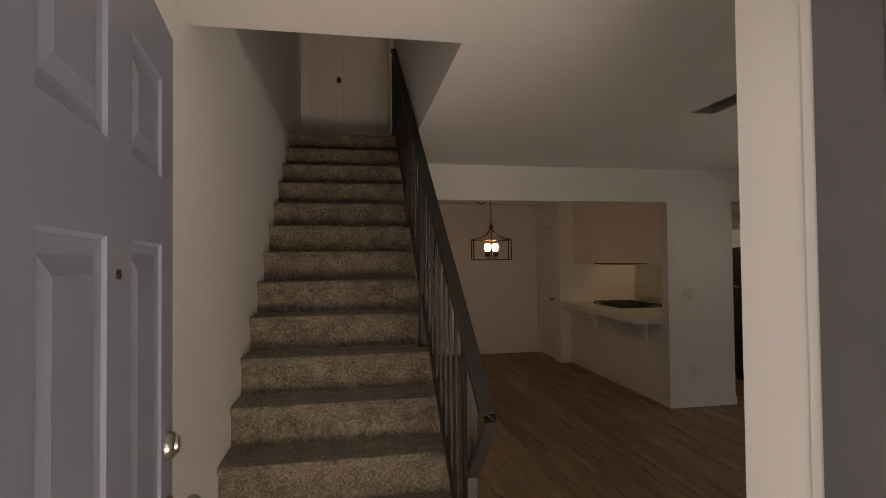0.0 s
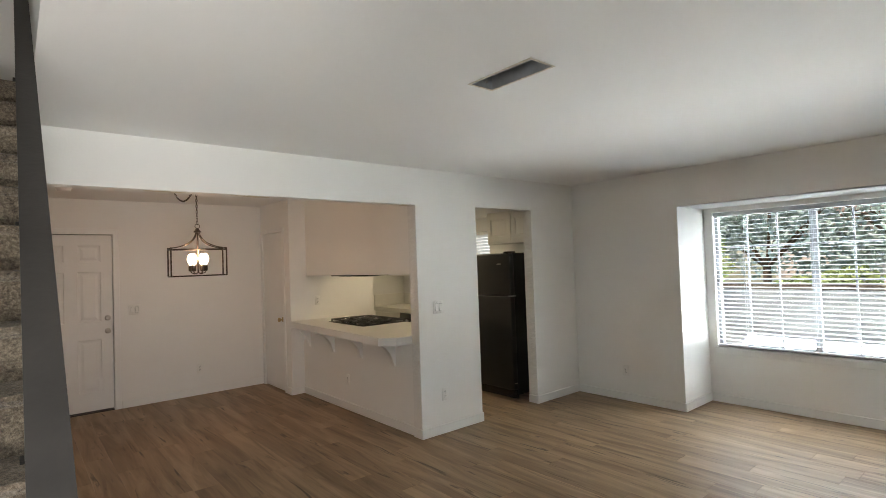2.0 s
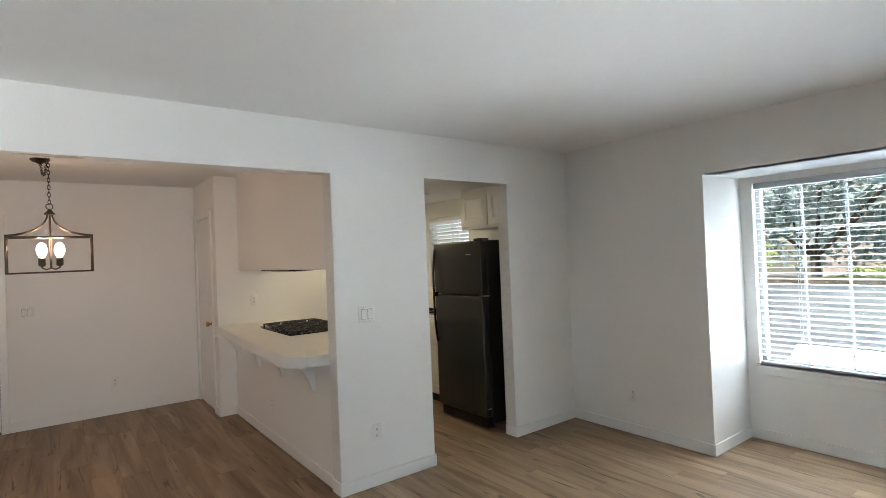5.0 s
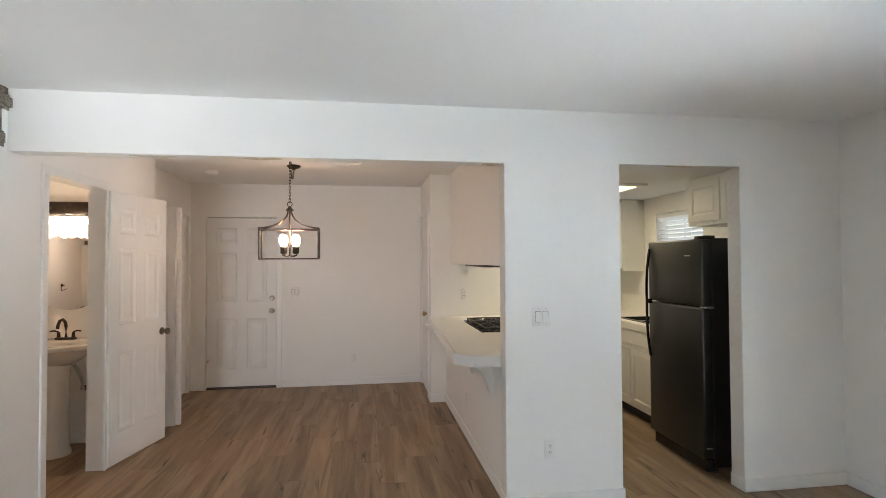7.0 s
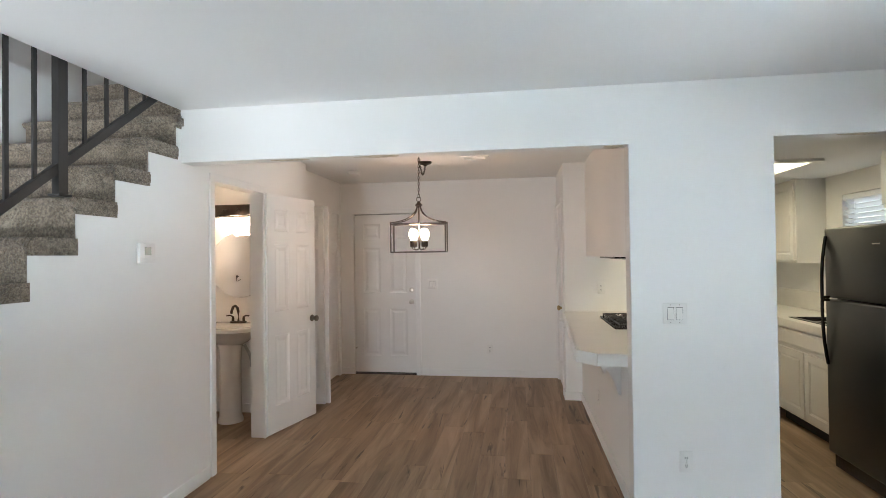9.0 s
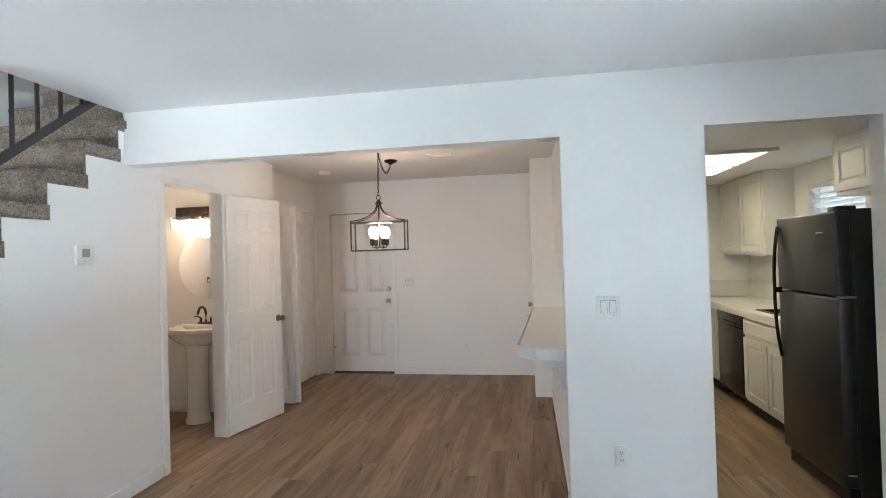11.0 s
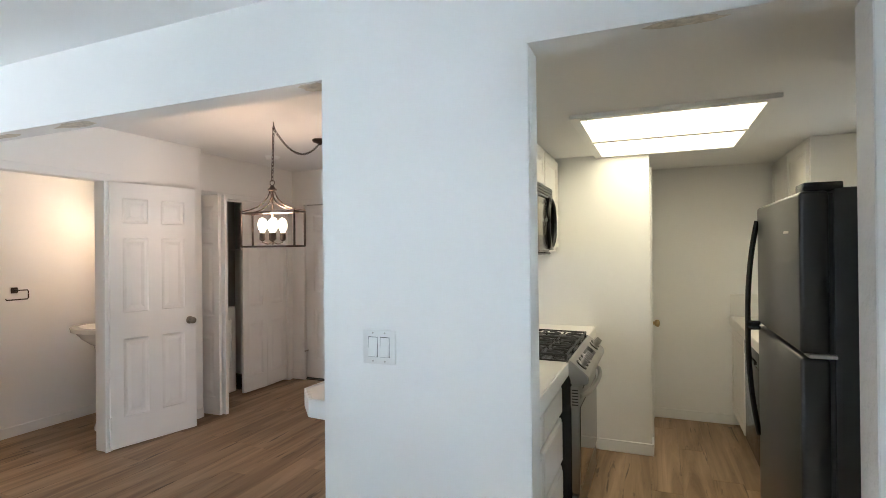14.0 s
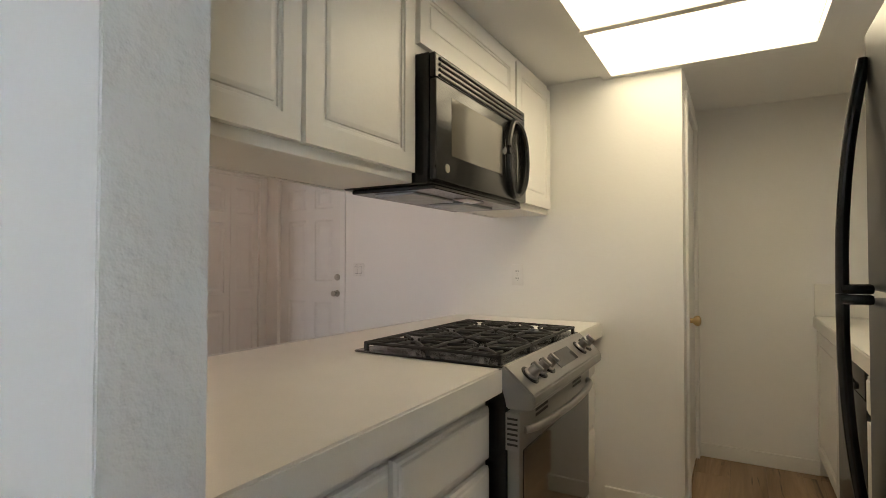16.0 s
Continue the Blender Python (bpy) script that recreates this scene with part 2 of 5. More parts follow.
def box(bm, x0, y0, z0, x1, y1, z1, bevel=0.0, seg=2):
    r = bmesh.ops.create_cube(bm, size=1.0)
    vs = r["verts"]
    bmesh.ops.scale(bm, vec=(abs(x1 - x0), abs(y1 - y0), abs(z1 - z0)), verts=vs)
    bmesh.ops.translate(bm, vec=((x0 + x1) / 2, (y0 + y1) / 2, (z0 + z1) / 2), verts=vs)
    if bevel:
        es = list({e for v in vs for e in v.link_edges})
        bmesh.ops.bevel(bm, geom=es, offset=bevel, segments=seg, profile=0.5, affect='EDGES')
    return bm


def new_box(x0, y0, z0, x1, y1, z1, bevel=0.0, seg=2):
    return box(bmesh.new(), x0, y0, z0, x1, y1, z1, bevel, seg)


def cyl(bm, p, q, r0, r1=None, n=16, caps=True):
    """A round bar or cone from p to q."""
    p, q = Vector(p), Vector(q)
    d = q - p
    m = Matrix.Translation((p + q) / 2) @ d.to_track_quat('Z', 'Y').to_matrix().to_4x4()
    bmesh.ops.create_cone(bm, cap_ends=caps, segments=n, radius1=r0, radius2=r0 if r1 is None else r1, depth=d.length, matrix=m)
    return bm


def ball(bm, c, r, sx=1, sy=1, sz=1, u=16, v=10):
    bmesh.ops.create_uvsphere(bm, u_segments=u, v_segments=v, radius=r, matrix=Matrix.Translation(c) @ Matrix.Diagonal((sx, sy, sz, 1)))
    return bm


def lathe(bm, profile, c=(0, 0, 0), n=24, sx=1.0, sy=1.0, m=None):
    """Turns a profile of (radius, height) round the z axis; m places it."""
    m = m or Matrix.Translation(c)
    rings = []
    for r, z in profile:
        rings.append([bm.verts.new(m @ Vector((r * sx * math.cos(2 * math.pi * i / n), r * sy * math.sin(2 * math.pi * i / n), z))) for i in range(n)])
    for a, b in zip(rings, rings[1:]):
        for i in range(n):
            bm.faces.new((a[i], a[(i + 1) % n], b[(i + 1) % n], b[i]))
    bm.faces.new(list(reversed(rings[0])))
    bm.faces.new(rings[-1])
    return bm


def sweep(bm, pts, r, n=8, flat=None):
    """A bar along a line of points: round with radius r, or flat=(half width, half height)."""
    pts = [Vector(p) for p in pts]
    rings = []
    for i, p in enumerate(pts):
        d = (pts[min(i + 1, len(pts) - 1)] - pts[max(i - 1, 0)]).normalized()
        side = d.cross(Vector((0, 0, 1)))
        side = side.normalized() if side.length > 1e-3 else Vector((1, 0, 0))
        up = side.cross(d).normalized()
        if flat:
            ring = [p + side * a * flat[0] + up * b * flat[1] for a, b in ((-1, -1), (1, -1), (1, 1), (-1, 1))]
        else:
            ring = [p + (side * math.cos(2 * math.pi * k / n) + up * math.sin(2 * math.pi * k / n)) * r for k in range(n)]
        rings.append([bm.verts.new(v) for v in ring])
    k = len(rings[0])
    for a, b in zip(rings, rings[1:]):
        for i in range(k):
            bm.faces.new((a[i], a[(i + 1) % k], b[(i + 1) % k], b[i]))
    bm.faces.new(list(reversed(rings[0])))
    bm.faces.new(rings[-1])
    return bm


def prism(bm, poly, axis, a, b):
    """A polygon of (u, v) drawn out along an axis from a to b. axis x: (y, z); y: (x, z); z: (x, y)."""
    def at(u, v, w):
        return {"x": (w, u, v), "y": (u, w, v), "z": (u, v, w)}[axis]
    lo = [bm.verts.new(at(u, v, a)) for u, v in poly]
    hi = [bm.verts.new(at(u, v, b)) for u, v in poly]
    n = len(poly)
    bm.faces.new(lo), bm.faces.new(list(reversed(hi)))
    for i in range(n):
        bm.faces.new((lo[i], hi[i], hi[(i + 1) % n], lo[(i + 1) % n]))
    return bm


def sheet(u0, u1, v0, v1, w0, w1, holes, axis):
    """A slab with rectangular holes that go through. axis z: u,v = x,y; axis x: u,v = y,z; axis y: u,v = x,z."""
    bm = bmesh.new()
    us = sorted({u0, u1, *[h[0] for h in holes], *[h[1] for h in holes]})
    vs = sorted({v0, v1, *[h[2] for h in holes], *[h[3] for h in holes]})
    us, vs = [u for u in us if u0 <= u <= u1], [v for v in vs if v0 <= v <= v1]

    def solid(i, j):
        if not (0 <= i < len(us) - 1 and 0 <= j < len(vs) - 1):
            return False
        cu, cv = (us[i] + us[i + 1]) / 2, (vs[j] + vs[j + 1]) / 2
        return not any(h[0] < cu < h[1] and h[2] < cv < h[3] for h in holes)

    def at(u, v, w):
        return {"x": (w, u, v), "y": (u, w, v), "z": (u, v, w)}[axis]

    def quad(*ps):
        bm.faces.new([bm.verts.new(at(*p)) for p in ps])
    for i in range(len(us) - 1):
        for j in range(len(vs) - 1):
            if not solid(i, j):
                continue
            a, b, c, d = us[i], us[i + 1], vs[j], vs[j + 1]
            quad((a, c, w0), (a, d, w0), (b, d, w0), (b, c, w0))
            quad((a, c, w1), (b, c, w1), (b, d, w1), (a, d, w1))
            if not solid(i - 1, j):
                quad((a, c, w0), (a, c, w1), (a, d, w1), (a, d, w0))
            if not solid(i + 1, j):
                quad((b, c, w0), (b, d, w0), (b, d, w1), (b, c, w1))
            if not solid(i, j - 1):
                quad((a, c, w0), (b, c, w0), (b, c, w1), (a, c, w1))
            if not solid(i, j + 1):
                quad((a, d, w0), (a, d, w1), (b, d, w1), (b, d, w0))
    bmesh.ops.remove_doubles(bm, verts=bm.verts, dist=1e-5)
    return bm


def link_mesh(name, bm, material, smooth=False):
    bmesh.ops.recalc_face_normals(bm, faces=bm.faces)
    me = bpy.data.meshes.new(name)
    bm.to_mesh(me)
    bm.free()
    me.materials.append(material)
    if smooth:
        me.polygons.foreach_set("use_smooth", [True] * len(me.polygons))
        me.set_sharp_from_angle(angle=radians(40))
    return new(name, me)


def part(name, bm, material, parent, label="", smooth=True):
    """One mesh under a thing or under a part."""
    ob = link_mesh(name, bm, material, smooth)
    ob.parent = parent
    if label:
        ob["label"] = label
    return ob


def thing(name, label, category, m=None, group=""):
    ob = new(name)
    ob.empty_display_size = 0.1
    if m is not None:
        ob.matrix_world = m
    return tagged(ob, label, category, group)


def single(name, bm, material, label, category, group="", smooth=True):
    return tagged(link_mesh(name, bm, material, smooth), label, category, group)


def structure(name, bm, material, label="", smooth=False):
    return tagged(link_mesh(name, bm, material, smooth), label, name.split("_")[0], kind="structure")


SUNK = ((0, 0), (0.006, 0.006), (0.022, 0.009), (0.030, 0.009), (0.055, 0.003))
SHAKER = ((0, 0), (0.002, 0.005), (0.009, 0.006), (0.011, 0.010), (0.019, 0.010), (0.021, 0.006), (0.032, 0.004))


def panelled(bm, w, h, t, panels, rings=SUNK, both=True, m=None):
    """A slab w wide (x), t thick (y), h high (z) with sunk panels (x0, x1, z0, z1) on its front (y = 0) and back."""
    m = m or Matrix()
    us = sorted({0, w, *[p[0] for p in panels], *[p[1] for p in panels]})
    vs = sorted({0, h, *[p[2] for p in panels], *[p[3] for p in panels]})

    def quad(*ps):
        bm.faces.new([bm.verts.new(m @ Vector(p)) for p in ps])
    for face, sgn in ((0.0, 1), (t, -1)):
        use = panels if (face == 0.0 or both) else ()
        for i in range(len(us) - 1):
            for j in range(len(vs) - 1):
                a, b, c, d = us[i], us[i + 1], vs[j], vs[j + 1]
                if any(p[0] <= a and b <= p[1] and p[2] <= c and d <= p[3] for p in use):
                    continue
                quad((a, face, c), (b, face, c), (b, face, d), (a, face, d))
        for a, b, c, d in use:
            for (i0, d0), (i1, d1) in zip(rings, rings[1:]):
                o = [(a + i0, c + i0), (b - i0, c + i0), (b - i0, d - i0), (a + i0, d - i0)]
                q = [(a + i1, c + i1), (b - i1, c + i1), (b - i1, d - i1), (a + i1, d - i1)]
                for k in range(4):
                    k2 = (k + 1) % 4
                    quad((o[k][0], face + sgn * d0, o[k][1]), (o[k2][0], face + sgn * d0, o[k2][1]),
                         (q[k2][0], face + sgn * d1, q[k2][1]), (q[k][0], face + sgn * d1, q[k][1]))
            i1, d1 = rings[-1]
            y = face + sgn * d1
            quad((a + i1, y, c + i1), (b - i1, y, c + i1), (b - i1, y, d - i1), (a + i1, y, d - i1))
    for a, b in zip(us, us[1:]):
        quad((a, 0, 0), (b, 0, 0), (b, t, 0), (a, t, 0))
        quad((a, 0, h), (b, 0, h), (b, t, h), (a, t, h))
    for c, d in zip(vs, vs[1:]):
        quad((0, 0, c), (0, 0, d), (0, t, d), (0, t, c))
        quad((w, 0, c), (w, 0, d), (w, t, d), (w, t, c))
    bmesh.ops.remove_doubles(bm, verts=bm.verts, dist=1e-5)
    return bm


PANEL_ROWS = ((0.11, 0.405), (0.505, 0.79), (0.845, 0.94))


def six_panels(w, h, rows=PANEL_ROWS):
    s = 0.108 * w / 0.76
    mid = 0.118 * w / 0.76
    pw = (w - 2 * s - mid) / 2
    out = []
    for x in (s, s + pw + mid):
        for z0, z1 in rows:
            out.append((x, x + pw, z0 * h, z1 * h))
    return out


def knob(parent, m, material, name="knob", label=""):
    """A round door knob on its rose; m puts its base on the door, axis along local z."""
    bm = lathe(bmesh.new(), [(0.030, 0), (0.032, 0.004), (0.028, 0.010), (0.013, 0.014), (0.012, 0.030), (0.022, 0.038), (0.028, 0.050), (0.026, 0.062), (0.015, 0.069), (0.002, 0.070)], m=m, n=20)
    return part(name, bm, material, parent, label)


def bolt(parent, m, material):
    bm = lathe(bmesh.new(), [(0.031, 0), (0.031, 0.008), (0.025, 0.016), (0.020, 0.018), (0.019, 0.024), (0.002, 0.025)], m=m, n=20)
    return part("deadbolt", bm, material, parent)

# ---------------------------------------------------------------- structure
CEIL, KCEIL = 2.445, 2.19
W0, W1 = 5.0, 5.12      # wall between living room and dining room / kitchen
BACK = 8.40
S0, S1 = 0.56, 0.68     # entrance wall

structure("wall_west", sheet(S0, BACK + 0.12, -0.01, 5.2, -0.59, -0.47, [], "x"), M["wall"], "white painted textured wall beside the stairs")
structure("wall_south", sheet(-0.47, 5.68, -0.01, 2.6, S0, S1, [(-0.175, 0.899, -0.01, 2.08)], "y"), M["wall"], "white entrance wall with an open doorway")
structure("wall_entry_return", new_box(0.891, S1, -0.01, 1.0, 1.094, 2.46), M["wall"], "white wall end beside the entrance door")
structure("wall_east", sheet(S1, W0, -0.01, CEIL, 5.68, 5.80, [(1.745, 3.735, -0.01, 2.06)], "x"), M["wall"], "white living room wall with a square bay")
structure("wall_bay_north", new_box(5.80, 3.735, -0.01, 6.28, 3.85, 2.06), M["wall"], "white side wall of the bay")
structure("wall_bay_south", new_box(5.80, 1.63, -0.01, 6.28, 1.745, 2.06), M["wall"], "white side wall of the bay")
structure("wall_bay_east", sheet(1.63, 3.85, -0.01, 2.06, 6.28, 6.40, [(1.87, 3.645, 0.585, 2.01)], "x"), M["wall"], "white back wall of the bay under its window")
structure("ceiling_bay", new_box(5.685, 1.63, 2.06, 6.40, 3.85, 2.14), M["ceil"], "white lowered ceiling of the bay")
structure("wall_north", sheet(0.60, 5.68, -0.01, CEIL, W0, W1, [(0.60, 3.33, -0.01, 2.11), (4.075, 4.925, -0.01, 2.12)], "y"), M["wall"], "white wall with a wide opening and a kitchen doorway")
structure("ceiling", sheet(-0.47, 5.80, S1, BACK, CEIL, 2.60, [(-0.47, 0.60, 2.30, 6.72), (2.255, 2.405, 2.715, 3.095)], "z"), M["ceil"], "white painted ceiling with a stairwell opening")
structure("wall_dining_west", sheet(W1, 6.95, -0.01, CEIL, 0.48, 0.60, [(5.33, 6.06, -0.01, 2.045)], "x"), M["wall"], "white wall with the bathroom doorway")
structure("wall_closet", sheet(6.95, BACK, -0.01, CEIL, 0.33, 0.45, [(7.0, 8.30, -0.01, 2.04)], "x"), M["wall"], "white wall with a laundry closet opening")
structure("wall_back", sheet(-0.47, 5.72, -0.01, CEIL, BACK, BACK + 0.12, [(0.62, 1.43, -0.01, 2.045)], "y"), M["wall"], "white rear wall with a closed door")
structure("wall_pantry_south", new_box(3.18, 7.45, -0.01, 4.39, 7.55, CEIL), M["wall"], "white pantry wall beside the counter")
structure("wall_pantry_west", sheet(7.55, BACK, -0.01, CEIL, 3.18, 3.27, [(7.65, 8.33, -0.01, 2.05)], "x"), M["wall"], "white pantry wall with a door")
structure("wall_pantry_east", sheet(7.55, BACK, -0.01, KCEIL, 4.30, 4.39, [(7.65, 8.33, -0.01, 2.05)], "x"), M["wall"], "cream pantry wall with a door")
structure("wall_counter", new_box(3.345, W1, -0.01, 3.45, 7.45, 0.855), M["wall"], "white half wall under the breakfast bar")
structure("wall_soffit", new_box(3.40, W1, 1.475, 3.425, 7.45, CEIL), M["wall"], "white panelled back of the upper cabinets")
structure("wall_kitchen_east", sheet(W1, BACK, -0.01, CEIL, 5.60, 5.72, [(6.33, 7.10, 1.15, 2.0)], "x"), M["wall"], "white kitchen wall with a window")
structure("ceiling_kitchen", sheet(3.425, 5.60, W1, BACK, KCEIL, 2.25, [(4.06, 4.93, 6.24, 7.42)], "z"), M["ceil"], "cream lowered kitchen ceiling")
structure("wall_bath_north", new_box(-0.47, 6.72, -0.01, 0.48, 6.84, CEIL), M["wall"], "warm white bathroom wall")
structure("wall_bath_south", new_box(-0.47, W0, -0.01, 0.48, W1, 2.13), M["wall"], "warm white bathroom wall")
structure("ceiling_bath", new_box(-0.47, W1, 2.26, 0.48, 6.72, 2.34), M["ceil"], "white bathroom ceiling")
# thin sheet before wall_west, its base colour about half the wall paint's
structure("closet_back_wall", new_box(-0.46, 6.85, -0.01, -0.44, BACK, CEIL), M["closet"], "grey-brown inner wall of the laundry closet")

# textured plaster on the reveals of the openings
structure("trim_plaster", new_box(4.075, W0 + 0.002, 0.086, 4.0785, W1, 2.118), M["knockdown"], "textured plaster reveal of the kitchen doorway")
structure("trim_plaster", new_box(4.9215, W0 + 0.002, 0.086, 4.925, W1, 2.118), M["knockdown"], "textured plaster reveal of the kitchen doorway")
structure("trim_plaster", new_box(3.3265, W0 + 0.002, 0.086, 3.33, W1, 2.108), M["knockdown"], "textured plaster reveal of the dining opening")

# upper storey seen up the stairs
structure("wall_upper_east", sheet(2.30, 6.70, 2.60, 5.2, 0.60, 0.72, [(5.75, 6.45, 2.6, 4.85)], "x"), M["wall"], "white wall above the stairs")
structure("wall_upper_south", new_box(-0.47, 2.18, 2.60, 0.72, 2.30, 5.2), M["wall"], "white wall over the stairwell")
structure("wall_upper_north", new_box(-0.47, 6.70, 2.60, 2.0, 6.82, 5.2), M["wall"], "white wall at the head of the stairs")
structure("wall_upper_hall", new_box(2.0, 4.0, 2.60, 2.1, 6.82, 5.2), M["wall"], "white hall wall on the upper floor")
structure("ceiling_upper", new_box(-0.59, 2.15, 5.2, 2.1, 6.82, 5.3), M["ceil"], "white ceiling of the upper floor")
structure("floor_upper", new_box(-0.47, 5.68, 2.70, 2.0, 6.70, 2.82), M["carpet"], "speckled carpet on the upper landing")

# ---------------------------------------------------------------- stairs
RISE, RUN, NOSE0 = 0.2005, 0.248, 1.948
stairs = thing("staircase", "straight staircase covered in speckled beige carpet", "stairs")
stairs["kind"] = "structure"
for k in range(1, 15):
    y, z = NOSE0 + RUN * k, RISE * k
    lo = z - 0.082
    bm = prism(bmesh.new(), [(y + 0.026, lo), (y + 0.022, z - 0.046), (y + 0.004, z - 0.036), (y - 0.004, z - 0.020), (y + 0.002, z - 0.006), (y + 0.02, z), (y + RUN + 0.04, z), (y + RUN + 0.04, lo)], "x", -0.47, 0.622)
    bmesh.ops.bevel(bm, geom=[e for e in bm.edges if abs(e.verts[0].co.x - 0.622) < 1e-4 and abs(e.verts[1].co.x - 0.622) < 1e-4], offset=0.016, segments=2, affect='EDGES')
    box(bm, -0.47, y + 0.024, max(z - RISE - 0.01, 0.0), 0.597, y + 0.06, lo + 0.01)
    part("step", bm, M["carpet"], stairs)
prof = [(NOSE0 + RUN + 0.034, -0.01)]
for k in range(1, 13):
    y, z = NOSE0 + RUN * k, RISE * k
    prof += [(y + 0.034, z - 0.082 + 0.006), (min(y + RUN + 0.034, W1) if k < 12 else W1, z - 0.082 + 0.006)]
clean = prof + [(W1, -0.01)]
structure("wall_stair", prism(bmesh.new(), clean, "x", 0.48, 0.60), M["wall"], "white wall under the stairs")

# ---------------------------------------------------------------- trim


def board(name, x0, y0, z0, x1, y1, z1, label, bevel=0.003):
    return structure(name, new_box(x0, y0, z0, x1, y1, z1, bevel, 1), M["trim"], label)


BB, BT = 0.085, 0.013


def base_x(x0, x1, y, side):
    board("baseboard", x0, y, 0, x1, y + side * BT, BB, "white painted baseboard")


def base_y(y0, y1, x, side):
    board("baseboard", x, y0, 0, x + side * BT, y1, BB, "white painted baseboard")


base_x(3.32, 4.087, W0, -1)
base_x(4.913, 5.68, W0, -1)
base_y(4.988, 5.12, 4.075, 1)
base_y(4.988, 5.12, 4.925, -1)
base_y(4.988, 5.12, 3.33, -1)
base_y(3.735, 4.987, 5.68, -1)
base_y(S1, 1.745, 5.68, -1)
base_x(5.667, 6.28, 3.735, -1)
base_x(5.667, 6.28, 1.745, 1)
base_y(1.758, 3.722, 6.28, -1)
base_y(2.60, 5.27, 0.60, 1)
base_y(W1, 7.437, 3.345, -1)
base_x(3.167, 3.345, 7.45, -1)
base_y(7.45, 7.59, 3.18, -1)
base_x(1.50, 3.18, BACK, -1)
base_x(0.45, 0.56, BACK, -1)
base_y(6.12, 6.95, 0.60, 1)
base_x(4.02, 4.403, 7.45, -1)
base_y(7.45, 7.60, 4.39, 1)
base_x(4.39, 5.02, BACK, -1)
base_x(-0.47, 0.48, 6.72, -1)
base_y(W1, 6.707, -0.47, 1)


def casing_y(y0, y1, top, x, side, w=0.055, t=0.014, label="white door casing"):
    """Flat casing round an opening in a wall that runs along y."""
    board("trim", x, y0 - w, 0, x + side * t, y0, top, label)
    board("trim", x, y1, 0, x + side * t, y1 + w, top, label)
    board("trim", x, y0 - w, top, x + side * (t + 0.002), y1 + w, top + w, label)


def casing_x(x0, x1, top, y, side, w=0.055, t=0.014, label="white door casing"):
    board("trim", x0 - w, y, 0, x0, y + side * t, top, label)
    board("trim", x1, y, 0, x1 + w, y + side * t, top, label)
    board("trim", x0 - w, y, top, x1 + w, y + side * (t + 0.002), top + w, label)


casing_y(5.35, 6.045, 2.04, 0.60, 1, 0.055)
casing_y(7.0, 8.30, 2.04, 0.45, 1, 0.045)
casing_x(0.62, 1.43, 2.045, BACK, -1, 0.06)
casing_y(7.65, 8.33, 2.05, 3.18, -1, 0.05)
casing_y(7.65, 8.33, 2.05, 4.39, 1, 0.05)
# entrance jamb and stop
board("trim", 0.888, 0.922, 0, 0.8985, 0.946, 2.08, "off-white entrance door jamb")
board("trim", -0.175, S0 - 0.004, 0, -0.168, S0 + 0.07, 2.08, "off-white entrance door jamb")
board("trim", -0.168, S0 - 0.004, 2.06, 0.899, S0 + 0.07, 2.08, "off-white entrance door jamb")

# ---------------------------------------------------------------- doors


def leaf_door(name, label, w, h, t, m, paint, knob_x, knob_z, metal, both=True, dead_z=None, hinges=(), flush=False, rows=PANEL_ROWS):
    """A six-panel door leaf: local x from the hinge, y through the leaf, z up."""
    d = thing(name, label, "door", m)
    part("leaf", panelled(bmesh.new(), w, h, t, [] if flush else six_panels(w, h, rows), both=both), paint, d, smooth=False)
    out = Matrix.Translation((knob_x, 0, knob_z)) @ Matrix.Rotation(radians(90), 4, 'X')
    back = Matrix.Translation((knob_x, t, knob_z)) @ Matrix.Rotation(radians(-90), 4, 'X')
    knob(d, out, metal)
    if both:
        knob(d, back, metal)
    if dead_z:
        bolt(d, Matrix.Translation((0, 0, dead_z - knob_z)) @ out, metal)
        if both:
            bolt(d, Matrix.Translation((0, 0, dead_z - knob_z)) @ back, metal)
    for z in hinges:
        bm = cyl(bmesh.new(), (-0.004, -0.006, z - 0.045), (-0.004, -0.006, z + 0.045), 0.007, n=10)
        box(bm, -0.003, -0.002, z - 0.043, 0.028, 0.001, z + 0.043)
        part("hinge", bm, paint, d)
    return d


# entrance door, swung in against the stair side
ang = math.degrees(math.atan2(1.51 - 0.668, -0.279 + 0.163))
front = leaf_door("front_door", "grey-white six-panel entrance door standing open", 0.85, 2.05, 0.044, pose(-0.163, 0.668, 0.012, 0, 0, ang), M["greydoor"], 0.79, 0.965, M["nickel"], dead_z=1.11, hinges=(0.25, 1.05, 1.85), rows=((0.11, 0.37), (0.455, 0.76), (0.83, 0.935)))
bm = cyl(bmesh.new(), (0.41, -0.004, 1.50), (0.41, 0.048, 1.50), 0.008, n=12)
part("peephole", bm, M["bronze"], front)

rear = leaf_door("rear_door", "white six-panel rear door, closed", 0.796, 2.024, 0.04, pose(0.627, BACK + 0.022, 0.012), M["door"], 0.745, 0.91, M["nickel"], both=False, dead_z=1.06)
part("threshold", new_box(0.0, -0.022, -0.012, 0.796, 0.05, 0.002, 0.002, 1), M["bronze"], rear)
bm = cyl(bmesh.new(), (0.03, -0.002, 0.33), (0.03, -0.055, 0.33), 0.006, n=10)
cyl(bm, (0.03, -0.055, 0.33), (0.03, -0.07, 0.33), 0.010, n=10)
# black strip paints the shadow of the gap beneath the leaf
part("weather_strip", new_box(0.004, -0.007, -0.010, 0.792, -0.001, 0.014), M["slot"], rear, "black strip drawing the shade under the door")
part("door_stop", bm, M["nickel"], rear)
